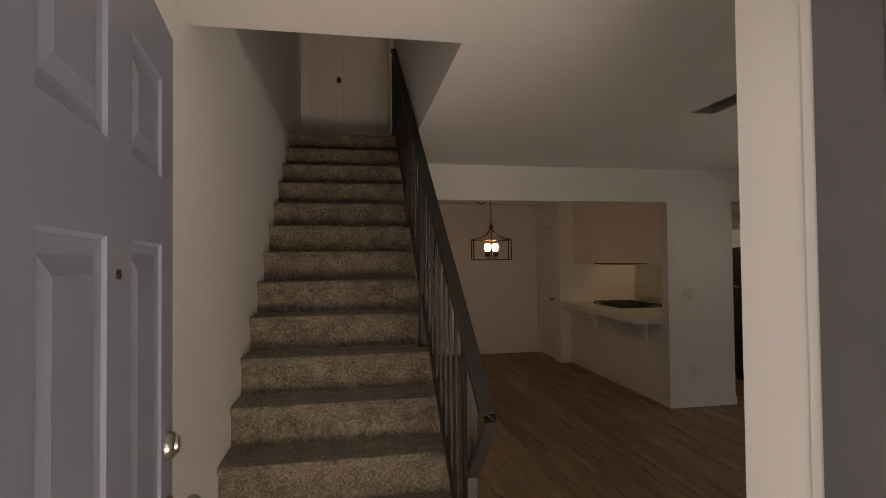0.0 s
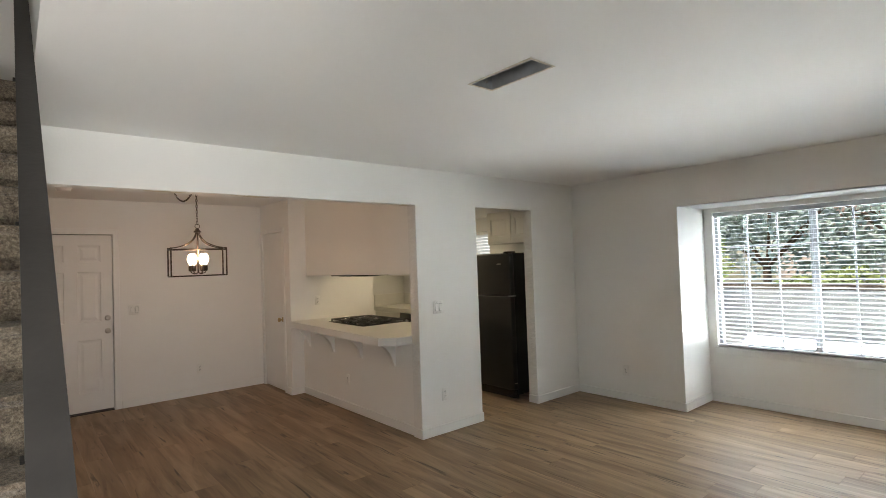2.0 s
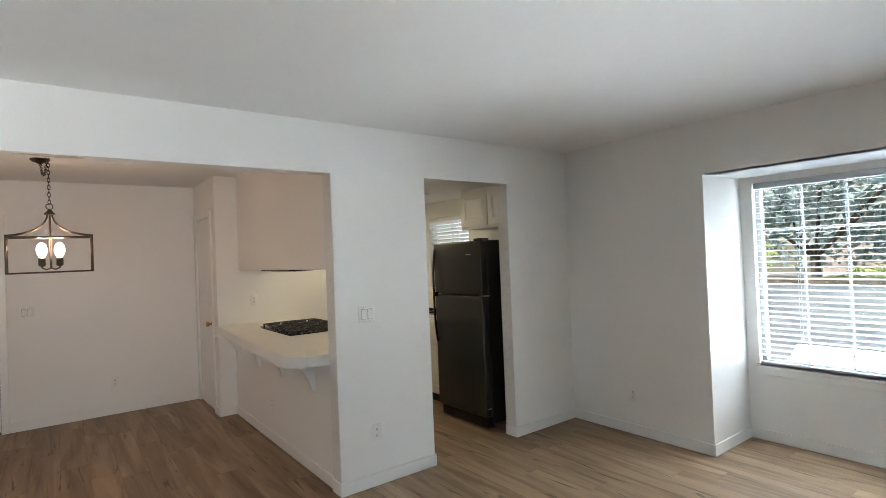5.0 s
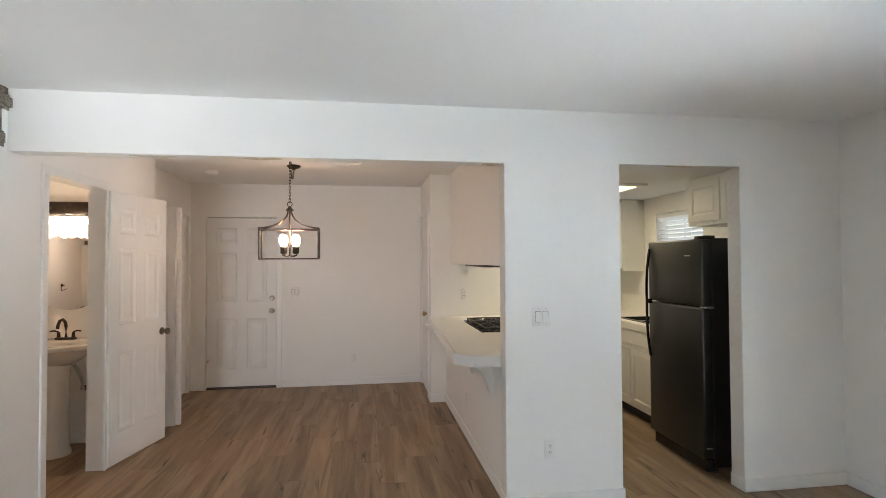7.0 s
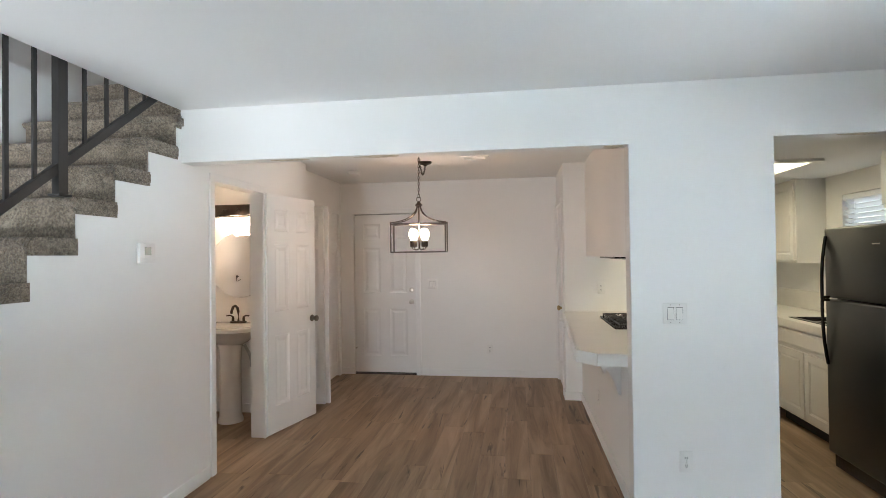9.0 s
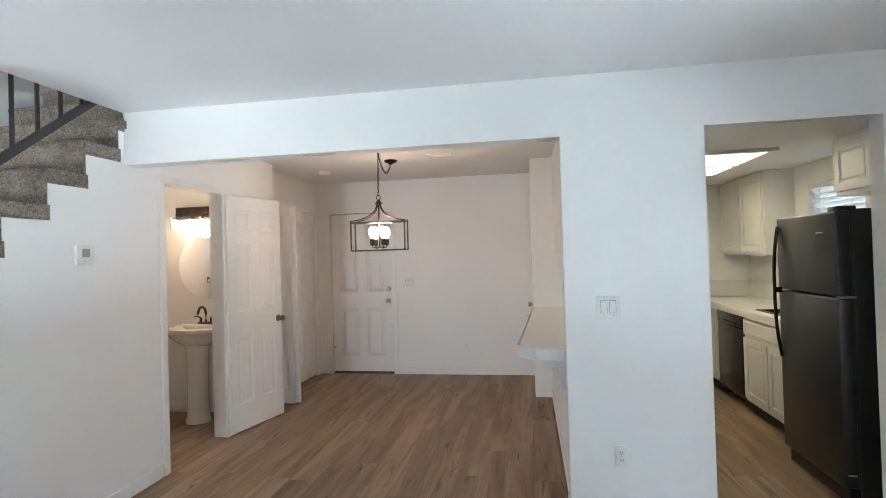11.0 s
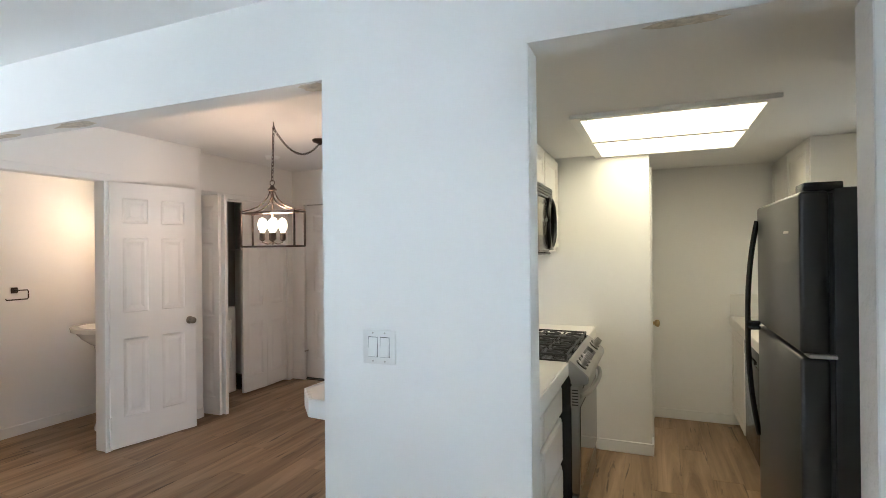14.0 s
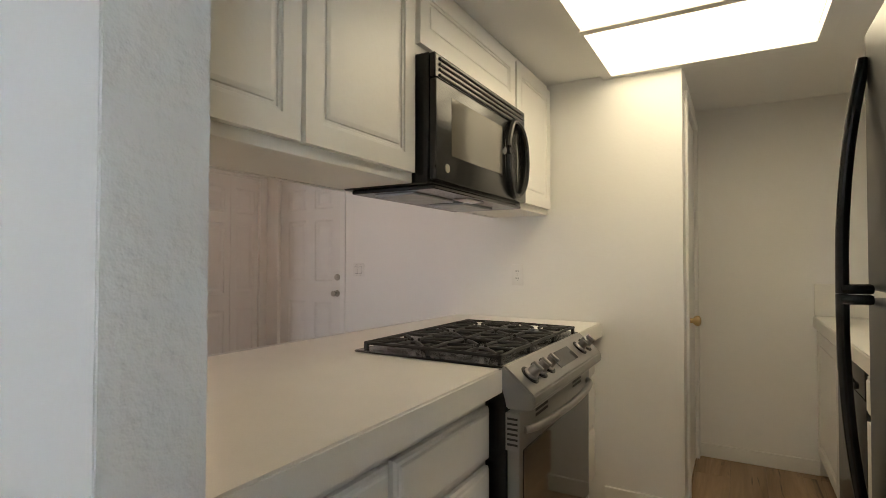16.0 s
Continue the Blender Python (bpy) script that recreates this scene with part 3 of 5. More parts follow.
# added dark sheet gives the gaps round the leaf their shadow lines
part("jamb_stop", new_box(-0.0065, 0.041, -0.011, 0.8025, 0.055, 2.032), M["slot"], rear, "dark sheet behind the leaf, added to blacken the gaps round it")

bx, by = 0.775, 6.70
ang = math.degrees(math.atan2(by - 6.075, bx - 0.628))
leaf_door("bathroom_door", "white six-panel bathroom door standing wide open", 0.665, 2.03, 0.035, pose(0.628, 6.07, 0.012, 0, 0, ang), M["door"], 0.610, 0.915, M["darknickel"], hinges=(0.2, 1.0, 1.83))

leaf_door("pantry_door", "white flush pantry door, closed, with a brass knob", 0.676, 2.035, 0.035, pose(3.19, 8.328, 0.01, 0, 0, -90), M["door"], 0.62, 0.91, M["brass"], both=False, flush=True)
leaf_door("pantry_door", "white pantry door towards the kitchen, closed", 0.676, 2.035, 0.035, pose(4.382, 7.652, 0.01, 0, 0, 90), M["door"], 0.06, 0.91, M["brass"], both=False, flush=True)


def bifold(p, q, label):
    """One leaf of a folding closet door, from p to q in plan."""
    d = Vector((q[0] - p[0], q[1] - p[1]))
    w, h = d.length, 2.0
    t = thing("bifold_door_panel", label, "closet door", pose(p[0], p[1], 0.02, 0, 0, math.degrees(math.atan2(d.y, d.x))), "bifold closet doors")
    s = 0.06
    part("leaf", panelled(bmesh.new(), w, h, 0.03, [(s, w - s, 0.16, 0.74), (s, w - s, 0.90, 1.56), (s, w - s, 1.66, 1.90)]), M["door"], t, smooth=False)
    return t


bifold((0.44, 6.975), (0.765, 6.985), "white panelled bifold leaf folded open")
bifold((0.45, 7.035), (0.80, 7.025), "white panelled bifold leaf folded open")
bifold((0.435, 7.625), (0.452, 7.958), "white panelled bifold leaf pulled shut")
bifold((0.452, 7.962), (0.435, 8.297), "white panelled bifold leaf pulled shut")
board("trim", 0.40, 7.0, 2.015, 0.44, 8.30, 2.04, "bifold door track")

# door at the head of the stairs
up = thing("upper_door", "plain white closet door on the upper landing", "door", pose(-0.36, 6.66, 2.825))
part("leaf", new_box(0, 0, 0, 0.40, 0.035, 2.0, 0.003, 1), M["door"], up)
part("leaf", new_box(0.405, 0, 0, 0.80, 0.035, 2.0, 0.003, 1), M["door"], up)
knob(up, Matrix.Translation((0.35, 0, 0.95)) @ Matrix.Rotation(radians(90), 4, 'X'), M["bronze"])

# ---------------------------------------------------------------- stair railing
rail = thing("stair_railing", "dark painted steel stair railing with square balusters", "railing", group="")
RX = 0.568


def top_z(y):
    return 1.052 + (y - 1.82) * 0.730


def low_z(y):
    return 1.778 + (y - 3.947) * 0.804


def nose_z(y):
    return RISE * max(0, math.floor((y - NOSE0) / RUN))


bm = sweep(bmesh.new(), [(RX - 0.008, 1.80, top_z(1.80)), (RX, 5.45, top_z(5.45))], 0, flat=(0.026, 0.012))
part("handrail", bm, M["rail"], rail)
bm = sweep(bmesh.new(), [(RX, 2.09, low_z(2.09)), (RX, 5.45, low_z(5.45))], 0, flat=(0.014, 0.020))
part("bottom_rail", bm, M["rail"], rail)
bm = sweep(bmesh.new(), [(RX, 1.806, top_z(1.806) + 0.002), (RX, 1.790, top_z(1.80) - 0.022), (RX, 1.806, top_z(1.80) - 0.05), (RX, 2.06, top_z(1.80) - 0.30)], 0, flat=(0.020, 0.008))
part("scroll", bm, M["rail"], rail)
bm = sweep(bmesh.new(), [(RX, 5.45, top_z(5.45) - 0.004), (RX, 5.50, top_z(5.45) + 0.012), (RX + 0.03, 5.50, top_z(5.45) + 0.012)], 0, flat=(0.014, 0.008))
part("wall_return", bm, M["rail"], rail)
for y in (2.08, 3.375, 4.160, 5.42):
    z0 = nose_z(y + 0.03)
    part("post", new_box(RX - 0.02, y - 0.026, z0, RX + 0.02, y + 0.026, top_z(y) - 0.004, 0.002, 1), M["rail"], rail)
    part("foot", new_box(RX - 0.032, y - 0.036, z0 - 0.004, RX + 0.032, y + 0.036, z0 + 0.008, 0.002, 1), M["rail"], rail)
for a, b in ((2.08, 3.375), (3.375, 4.160), (4.160, 5.42)):
    n = round((b - a) / 0.135)
    for i in range(1, n):
        yy = a + (b - a) * i / n
        part("baluster", new_box(RX - 0.006, yy - 0.010, low_z(yy), RX + 0.006, yy + 0.010, top_z(yy), 0.001, 1), M["rail"], rail)

# ---------------------------------------------------------------- wall and ceiling fittings


def wall_m(x, y, z, facing):
    """Local z points out of the wall, local y up."""
    return pose(x, y, z) @ {"-y": Matrix.Rotation(radians(90), 4, 'X'), "+x": Matrix.Rotation(radians(90), 4, 'Z') @ Matrix.Rotation(radians(90), 4, 'X'),
                            "-x": Matrix.Rotation(radians(-90), 4, 'Z') @ Matrix.Rotation(radians(90), 4, 'X')}[facing]


def outlet(m, label="white duplex wall outlet"):
    t = thing("wall_outlet", label, "outlet", m, "wall outlets")
    part("plate", new_box(-0.035, -0.0575, 0, 0.035, 0.0575, 0.006, 0.003), M["plastic"], t)
    for z in (-0.02, 0.02):
        s = part("socket", lathe(bmesh.new(), [(0.016, 0.004), (0.016, 0.0075), (0.001, 0.0075)], c=(0, z, 0), n=18), M["plastic"], t)
        for dx in (-0.006, 0.006):
            part("slot", new_box(dx - 0.0018, z - 0.003, 0.0072, dx + 0.0018, z + 0.007, 0.0082), M["slot"], s)
        part("slot", cyl(bmesh.new(), (0, z - 0.009, 0.0072), (0, z - 0.009, 0.0082), 0.0022, n=8), M["slot"], s)
    part("screw", cyl(bmesh.new(), (0, 0, 0.005), (0, 0, 0.0075), 0.003, n=8), M["nickel"], t)
    return t


def switch(m, gangs=2, label="white double rocker light switch"):
    t = thing("light_switch", label, "light switch", m, "light switches")
    w = 0.0625 if gangs == 2 else 0.035
    part("plate", new_box(-w, -0.0585, 0, w, 0.0585, 0.006, 0.003), M["plastic"], t)
    for x in ((-0.023, 0.023) if gangs == 2 else (0,)):
        part("recess", new_box(x - 0.0178, -0.0345, 0.0055, x + 0.0178, 0.0345, 0.0064), M["slot"], t)
        bm = prism(bmesh.new(), [(-0.0325, 0.005), (-0.0325, 0.012), (0.0, 0.0085), (0.0325, 0.0068), (0.0325, 0.005)], "x", x - 0.0162, x + 0.0162)
        part("rocker", bm, M["plastic"], t)
        for z in (-0.048, 0.048):
            part("screw", cyl(bmesh.new(), (x, z, 0.005), (x, z, 0.0072), 0.0032, n=8), M["nickel"], t)
    return t


switch(wall_m(3.556, W0, 1.165, "-y"))
switch(wall_m(1.643, BACK, 1.144, "-y"), 2, "small white wall switch beside the rear door")
outlet(wall_m(3.60, W0, 0.357, "-y"))
outlet(wall_m(2.353, BACK, 0.335, "-y"))
outlet(wall_m(3.545, 7.45, 1.15, "-y"), "cream duplex outlet above the counter")
outlet(wall_m(5.68, 4.38, 0.325, "-x"))
outlet(wall_m(3.345, 6.35, 0.33, "-x"), "white outlet plate under the breakfast bar")

th = thing("thermostat", "white programmable wall thermostat with a grey screen", "thermostat", wall_m(0.60, 4.672, 1.535, "+x"))
part("case", new_box(-0.062, -0.058, 0, 0.062, 0.058, 0.024, 0.006), M["plastic"], th)
part("screen", new_box(-0.026, -0.012, 0.023, 0.026, 0.034, 0.0255, 0.001, 1), mat("lcd_grey", (0.25, 0.28, 0.25), 0.25), th, "grey liquid crystal screen")
part("button", new_box(-0.03, -0.04, 0.023, 0.03, -0.026, 0.0265, 0.001, 1), M["plastic"], th)

sd = thing("smoke_detector", "round white smoke detector on the ceiling", "smoke detector", pose(0.92, 7.53, CEIL, 180))
part("base", lathe(bmesh.new(), [(0.068, 0), (0.068, 0.012), (0.064, 0.014), (0.001, 0.014)], n=28), M["plastic"], sd)
part("cover", lathe(bmesh.new(), [(0.060, 0.014), (0.058, 0.030), (0.050, 0.038), (0.001, 0.040)], n=28), M["plastic"], sd)

rg = thing("air_register", "white slatted ceiling air register", "air vent", pose(2.31, 6.97, CEIL, 180))
bm = sheet(-0.135, 0.135, -0.085, 0.085, 0, 0.008, [(-0.10, 0.10, -0.05, 0.05)], "z")
part("frame", bm, M["plastic"], rg)
part("duct", new_box(-0.10, -0.05, -0.03, 0.10, 0.05, 0.0005), M["slot"], rg)
for i in range(5):
    y = -0.040 + i * 0.020
    bm = bmesh.new()
    prism(bm, [(y + 0.0020, 0.0035), (y + 0.0014, 0.003), (y - 0.0020, 0.006), (y - 0.0014, 0.0065)], "x", -0.10, 0.10)
    part("slat", bm, M["plastic"], rg)

# bare recessed fixture box in the living room ceiling
rb = thing("ceiling_recess_box", "bare grey sheet-metal box sunk in the ceiling without its cover", "ceiling fixture", pose(2.33, 2.905, CEIL))
bm = bmesh.new()
box(bm, -0.075, -0.19, 0.10, 0.075, 0.19, 0.102)
for x in (-0.075, 0.073):
    box(bm, x, -0.19, 0.0, x + 0.002, 0.19, 0.1)
for y in (-0.19, 0.188):
    box(bm, -0.073, y, 0.0, 0.073, y + 0.002, 0.1)
part("shell", bm, M["galv"], rb, smooth=False)
bm = prism(bmesh.new(), [(-0.03, 0.098), (-0.05, 0.055), (0.05, 0.055), (0.03, 0.098)], "y", -0.17, 0.16)
part("ballast_cover", bm, M["galv"], rb, "folded metal ballast cover")
bm = sheet(-0.085, 0.085, -0.20, 0.20, -0.0025, 0.0005, [(-0.073, 0.073, -0.188, 0.188)], "z")
part("torn_edge", bm, M["patch"], rb, "chipped plaster rim")
for x in (-0.03, 0.03):
    part("screw", cyl(bmesh.new(), (x, 0.186, 0.03), (x, 0.180, 0.03), 0.006, n=10), M["nickel"], rb)

# plaster chips under the header and on the kitchen jamb
rc = random.Random(3)
for nm, boxes in [("plaster_chip", ((1.74, 2.02, W0 + 0.02, W0 + 0.09, 2.1085), (3.20, 3.31, W0 + 0.01, W0 + 0.10, 2.1085), (1.2, 1.42, W0 + 0.03, W0 + 0.08, 2.1085), (4.42, 4.62, W0 + 0.01, W0 + 0.06, 2.1185)))]:
    for x0, x1, y0, y1, z in boxes:
        bm = bmesh.new()
        pts = []
        for i in range(14):
            a = 2 * math.pi * i / 14
            r = 0.75 + 0.5 * rc.random()
            pts.append(((x0 + x1) / 2 + math.cos(a) * r * (x1 - x0) / 2, (y0 + y1) / 2 + math.sin(a) * r * (y1 - y0) / 2))
        prism(bm, pts, "z", z, z + 0.003)
        tagged(link_mesh(nm, bm, M["patch"]), "", "plaster", kind="structure")

bm = bmesh.new()
prism(bm, [(W0 + 0.058 + math.cos(2 * math.pi * i / 16) * 0.036 * (0.75 + 0.5 * rc.random()), 1.84 + math.sin(2 * math.pi * i / 16) * 0.10 * (0.75 + 0.5 * rc.random())) for i in range(16)], "x", 4.0787, 4.0805)
tagged(link_mesh("plaster_chip", bm, M["knockdown"]), "", "plaster", kind="structure")

# ---------------------------------------------------------------- pendant lantern
LX, LY = 1.855, 6.44
pl = thing("pendant_lantern", "oil-rubbed bronze open lantern pendant with four lit bulbs", "pendant light", pose(LX, LY, 1.535))
w2, d2, hh = 0.240, 0.058, 0.245
for z in (0.0, hh):
    for y in (-d2, d2):
        part("frame_bar", new_box(-w2, y - 0.006, z - 0.006, w2, y + 0.006, z + 0.006, 0.0015, 1), M["bronze"], pl)
    for x in (-w2, w2):
        part("frame_bar", new_box(x - 0.006, -d2, z - 0.006, x + 0.006, d2, z + 0.006, 0.0015, 1), M["bronze"], pl)
for x in (-w2, w2):
    for y in (-d2, d2):
        part("frame_post", new_box(x - 0.006, y - 0.006, 0, x + 0.006, y + 0.006, hh + 0.018, 0.0015, 1), M["bronze"], pl)
        pts = []
        for i in range(9):
            f = i / 8
            pts.append((x * (1 - f) ** 1.9 + math.copysign(0.012, x) * f, y * (1 - f) + math.copysign(0.006, y) * f, hh + 0.012 + 0.165 * (0.25 * f + 0.75 * f * f)))
        part("arm", sweep(bmesh.new(), pts, 0.005, 6), M["bronze"], pl)
part("cap", lathe(bmesh.new(), [(0.016, 0.40), (0.032, 0.405), (0.034, 0.412), (0.020, 0.425), (0.012, 0.44), (0.004, 0.445)], n=18), M["bronze"], pl)
part("stem", cyl(bmesh.new(), (0, 0, 0.03), (0, 0, 0.41), 0.007, n=10), M["bronze"], pl)
for sx in (-0.05, 0.05):
    for sy in (-0.05, 0.05):
        part("arm", sweep(bmesh.new(), [(0, 0, 0.03), (sx * 0.5, sy * 0.5, 0.018), (sx, sy, 0.03), (sx, sy, 0.05)], 0.005, 6), M["bronze"], pl)
        s = part("socket", lathe(bmesh.new(), [(0.010, 0.04), (0.021, 0.05), (0.020, 0.098), (0.014, 0.100)], c=(sx, sy, 0), n=14), M["bronze"], pl)
        part("bulb", lathe(bmesh.new(), [(0.012, 0.098), (0.014, 0.108), (0.026, 0.128), (0.031, 0.150), (0.030, 0.170), (0.022, 0.192), (0.010, 0.203), (0.001, 0.206)], c=(sx, sy, 0), n=16), M["bulb"], s, "glowing clear bulb")


def chain(name, pts, material, parent, step=0.026):
    """Links along a line, each turned a quarter against the last."""
    pts = [Vector(p) for p in pts]
    seg = []
    for a, b in zip(pts, pts[1:]):
        n = max(1, round((b - a).length / step))
        for i in range(n):
            seg.append((a.lerp(b, i / n), a.lerp(b, (i + 1) / n)))
    for k, (a, b) in enumerate(seg):
        bm = bmesh.new()
        d = (b - a)
        q = d.to_track_quat('Z', 'Y').to_matrix().to_4x4() @ Matrix.Rotation(radians(90 * (k % 2)), 4, 'Z')
        m = Matrix.Translation((a + b) / 2) @ q
        ring = [m @ Vector((0.008 * math.cos(t), 0, 0.019 * math.sin(t))) for t in [2 * math.pi * i / 10 for i in range(10)]]
        sweep(bm, ring + [ring[0]], 0.0026, 5)
        part(name, bm, material, parent)


part("loop", sweep(bmesh.new(), [(0.02 * math.cos(a), 0, 0.462 + 0.02 * math.sin(a)) for a in [2 * math.pi * i / 14 for i in range(15)]], 0.0035, 6), M["bronze"], pl)
chain("chain_link", [(0, 0, 0.48), (0, 0.02, 0.875)], M["bronze"], pl)
sag = [Vector((0.0, 0.02, 0.865)).lerp(Vector((-0.055, 0.66, 0.885)), i / 14) - Vector((0, 0, 0.14 * 4 * (i / 14) * (1 - i / 14))) for i in range(15)]
chain("chain_link", sag, M["bronze"], pl)
part("hook", sweep(bmesh.new(), [(0, 0.02, 0.91), (0, 0.02, 0.885), (0.012, 0.02, 0.872), (0, 0.02, 0.860), (-0.012, 0.02, 0.87)], 0.0035, 6), M["bronze"], pl)
part("canopy", lathe(bmesh.new(), [(0.066, 0.91), (0.068, 0.902), (0.055, 0.888), (0.02, 0.876), (0.010, 0.866), (0.002, 0.864)], c=(-0.055, 0.66, 0), n=26), M["bronze"], pl)
for sx in (-0.05, 0.05):
    lamp("lantern_bulb_light", 'POINT', 4.5, (1.0, 0.66, 0.46), pose(LX + sx, LY, 1.535 + 0.225), 0.03)

# ---------------------------------------------------------------- bay window and blind


def blind(name, label, x, y0, y1, z0, z1, pitch, tilt, depth, cords, vinyl):
    b = thing(name, label, "window blind", pose(x, (y0 + y1) / 2, z1))
    hw = (y1 - y0) / 2
    part("headrail", new_box(-0.028, -hw, -0.045, 0.028, hw, 0.0, 0.003, 1), vinyl, b)
    n = int((z1 - z0 - 0.07) / pitch)
    bm = bmesh.new()
    c, s = math.cos(tilt) * depth / 2, math.sin(tilt) * depth / 2
    prism(bm, [(-c, -s), (0, 0.002), (c, s), (c, s + 0.0028), (0, 0.0052), (-c, -s + 0.0028)], "y", -hw + 0.006, hw - 0.006)
    first = part("slat", bm, vinyl, b)
    first.location = (0, 0, -0.065)
    for i in range(1, n):
        o = new("slat", first.data)
        o.parent = b
        o.location = (0, 0, -0.065 - i * pitch)
    part("bottom_rail", new_box(-0.025, -hw, z0 - z1, 0.025, hw, z0 - z1 + 0.018, 0.003, 1), vinyl, b)
    for y in cords:
        for dx in (-depth / 2, depth / 2):
            part("ladder_cord", new_box(dx - 0.0012, y - (y0 + y1) / 2 - 0.0012, z0 - z1, dx + 0.0012, y - (y0 + y1) / 2 + 0.0012, -0.04), vinyl, b)
    return b


def window(name, label, x, y0, y1, z0, z1, cols, rows, mull):
    wd = thing(name, label, "window", pose(x, (y0 + y1) / 2, z0))
    wd["kind"] = "structure"
    hw, h = (y1 - y0) / 2, z1 - z0
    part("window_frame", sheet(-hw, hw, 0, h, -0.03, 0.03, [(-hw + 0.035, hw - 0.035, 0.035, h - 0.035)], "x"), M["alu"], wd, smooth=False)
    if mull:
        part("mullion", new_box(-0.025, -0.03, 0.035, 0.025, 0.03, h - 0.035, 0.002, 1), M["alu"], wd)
    spans = [(-hw + 0.035, -0.03), (0.03, hw - 0.035)] if mull else [(-hw + 0.035, hw - 0.035)]
    for a, b in spans:
        p = part("pane", new_box(-0.003, a, 0.035, 0.003, b, h - 0.035), M["pane"], wd, smooth=False)
        p.visible_shadow = False
        for i in range(1, cols):
            y = a + (b - a) * i / cols
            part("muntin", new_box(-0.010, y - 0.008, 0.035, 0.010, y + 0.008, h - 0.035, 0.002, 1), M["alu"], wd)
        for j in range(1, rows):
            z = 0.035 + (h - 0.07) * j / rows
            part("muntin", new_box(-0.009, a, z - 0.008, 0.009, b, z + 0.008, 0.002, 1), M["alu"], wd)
    return wd


window("window_1", "white sliding window with a muntin grid in the bay, frame darkened as if backlit", 6.36, 1.87, 3.645, 0.585, 2.01, 3, 4, True)
blind("window_blind", "white faux-wood blind, coloured grey as if backlit, lowered with open slats", 6.285, 1.885, 3.63, 0.60, 2.005, 0.0425, 0.10, 0.048, (2.15, 2.75, 3.35), M["blind"])
board("window_sill", 6.255, 1.84, 0.565, 6.335, 3.675, 0.585, "white painted window sill")
board("trim", 6.262, 1.86, 0.515, 6.28, 3.655, 0.565, "white apron under the sill")
window("window_2", "small white kitchen window with the same darkened frame colour", 5.68, 6.33, 7.10, 1.15, 2.0, 2, 2, False)
blind("window_blind", "white kitchen window blind with tilted slats", 5.625, 6.34, 7.09, 1.17, 1.995, 0.0425, -0.75, 0.048, (6.5, 6.93), M["whiteblind"])

# ---------------------------------------------------------------- kitchen: breakfast bar side
poly = [(3.175, 7.449), (3.06, 5.25), (3.165, 5.135), (3.33, 5.125), (4.005, 5.125), (4.005, 6.15), (3.44, 6.15), (3.44, 6.975), (4.005, 6.975), (4.005, 7.449)]
bm = prism(bmesh.new(), poly, "z", 0.853, 0.912)
bmesh.ops.bevel(bm, geom=[e for e in bm.edges if abs(e.verts[0].co.z - e.verts[1].co.z) < 1e-5], offset=0.006, segments=2, affect='EDGES')
ct = thing("countertop", "cream laminate breakfast bar and kitchen countertop", "countertop")
part("slab", bm, M["ctop"], ct, smooth=False)
for y0, y1 in ((5.126, 6.148), (6.977, 7.448)):
    part("front_edge", new_box(4.0055, y0, 0.842, 4.0095, y1, 0.9105, 0.0015, 1), M["ctop"], ct)
band = [(3.172, 7.446), (3.054, 5.249), (3.163, 5.130), (3.3265, 5.119)]
for (xa, ya), (xb, yb) in zip(band, band[1:]):
    d = Vector((xb - xa, yb - ya, 0)).normalized()
    o = Vector((d.y, -d.x, 0)) * -0.006
    part("edge_band", prism(bmesh.new(), [(xa, ya), (xb, yb), (xb - o.x, yb - o.y), (xa - o.x, ya - o.y)], "z", 0.842, 0.9145), M["trim"], ct, "white edge band", smooth=False)


def corbel(y):
    prof = [(3.345, 0.853), (3.345, 0.600), (3.328, 0.602), (3.318, 0.63), (3.304, 0.68), (3.275, 0.735), (3.23, 0.785), (3.175, 0.818), (3.12, 0.834), (3.095, 0.840), (3.095, 0.853)]
    bm = prism(bmesh.new(), prof, "y", y - 0.026, y + 0.026)
    single("corbel", bm, M["trim"], "white painted scrolled wooden corbel under the bar", "bracket", "corbels", smooth=False)


for y in (5.44, 6.05, 6.66, 7.27):
    corbel(y)


def cab_door(parent, x, y0, y1, z0, z1, face, rail=0.055, name="door"):
    """A frame-and-panel front lying in a plane of constant x, facing +x (1) or -x (-1)."""
    w, h = y1 - y0, z1 - z0
    m = pose(x, y0, z0, 0, 0, 90) if face > 0 else pose(x, y1, z0, 0, 0, -90)
    bm = panelled(bmesh.new(), w, h, 0.02, [(rail, w - rail, rail, h - rail)] if h > 0.2 else [], SHAKER, both=False, m=m)
    return part(name, bm, M["cab"], parent, smooth=False)


def slab(parent, x, y0, y1, z0, z1, face, name="drawer"):
    """A drawer front with a moulded, chamfered edge on all sides."""
    m = pose(x, y0, z0, 0, 0, 90) if face > 0 else pose(x, y1, z0, 0, 0, -90)
    w, h = y1 - y0, z1 - z0
    rings = [(0.0, 0.0), (0.0, -0.012), (0.006, -0.018), (0.014, -0.019), (0.018, -0.024), (0.024, -0.025)]
    bm = bmesh.new()

    def ring(i, d):
        return [bm.verts.new(m @ Vector(p)) for p in ((i, d, i), (w - i, d, i), (w - i, d, h - i), (i, d, h - i))]
    loops = [ring(i, d) for i, d in rings]
    for a, b in zip(loops, loops[1:]):
        for k in range(4):
            bm.faces.new((a[k], a[(k + 1) % 4], b[(k + 1) % 4], b[k]))
    bm.faces.new(loops[-1]), bm.faces.new(list(reversed(loops[0])))
    bmesh.ops.recalc_face_normals(bm, faces=bm.faces)
    return part(name, bm, M["cab"], parent, smooth=False)


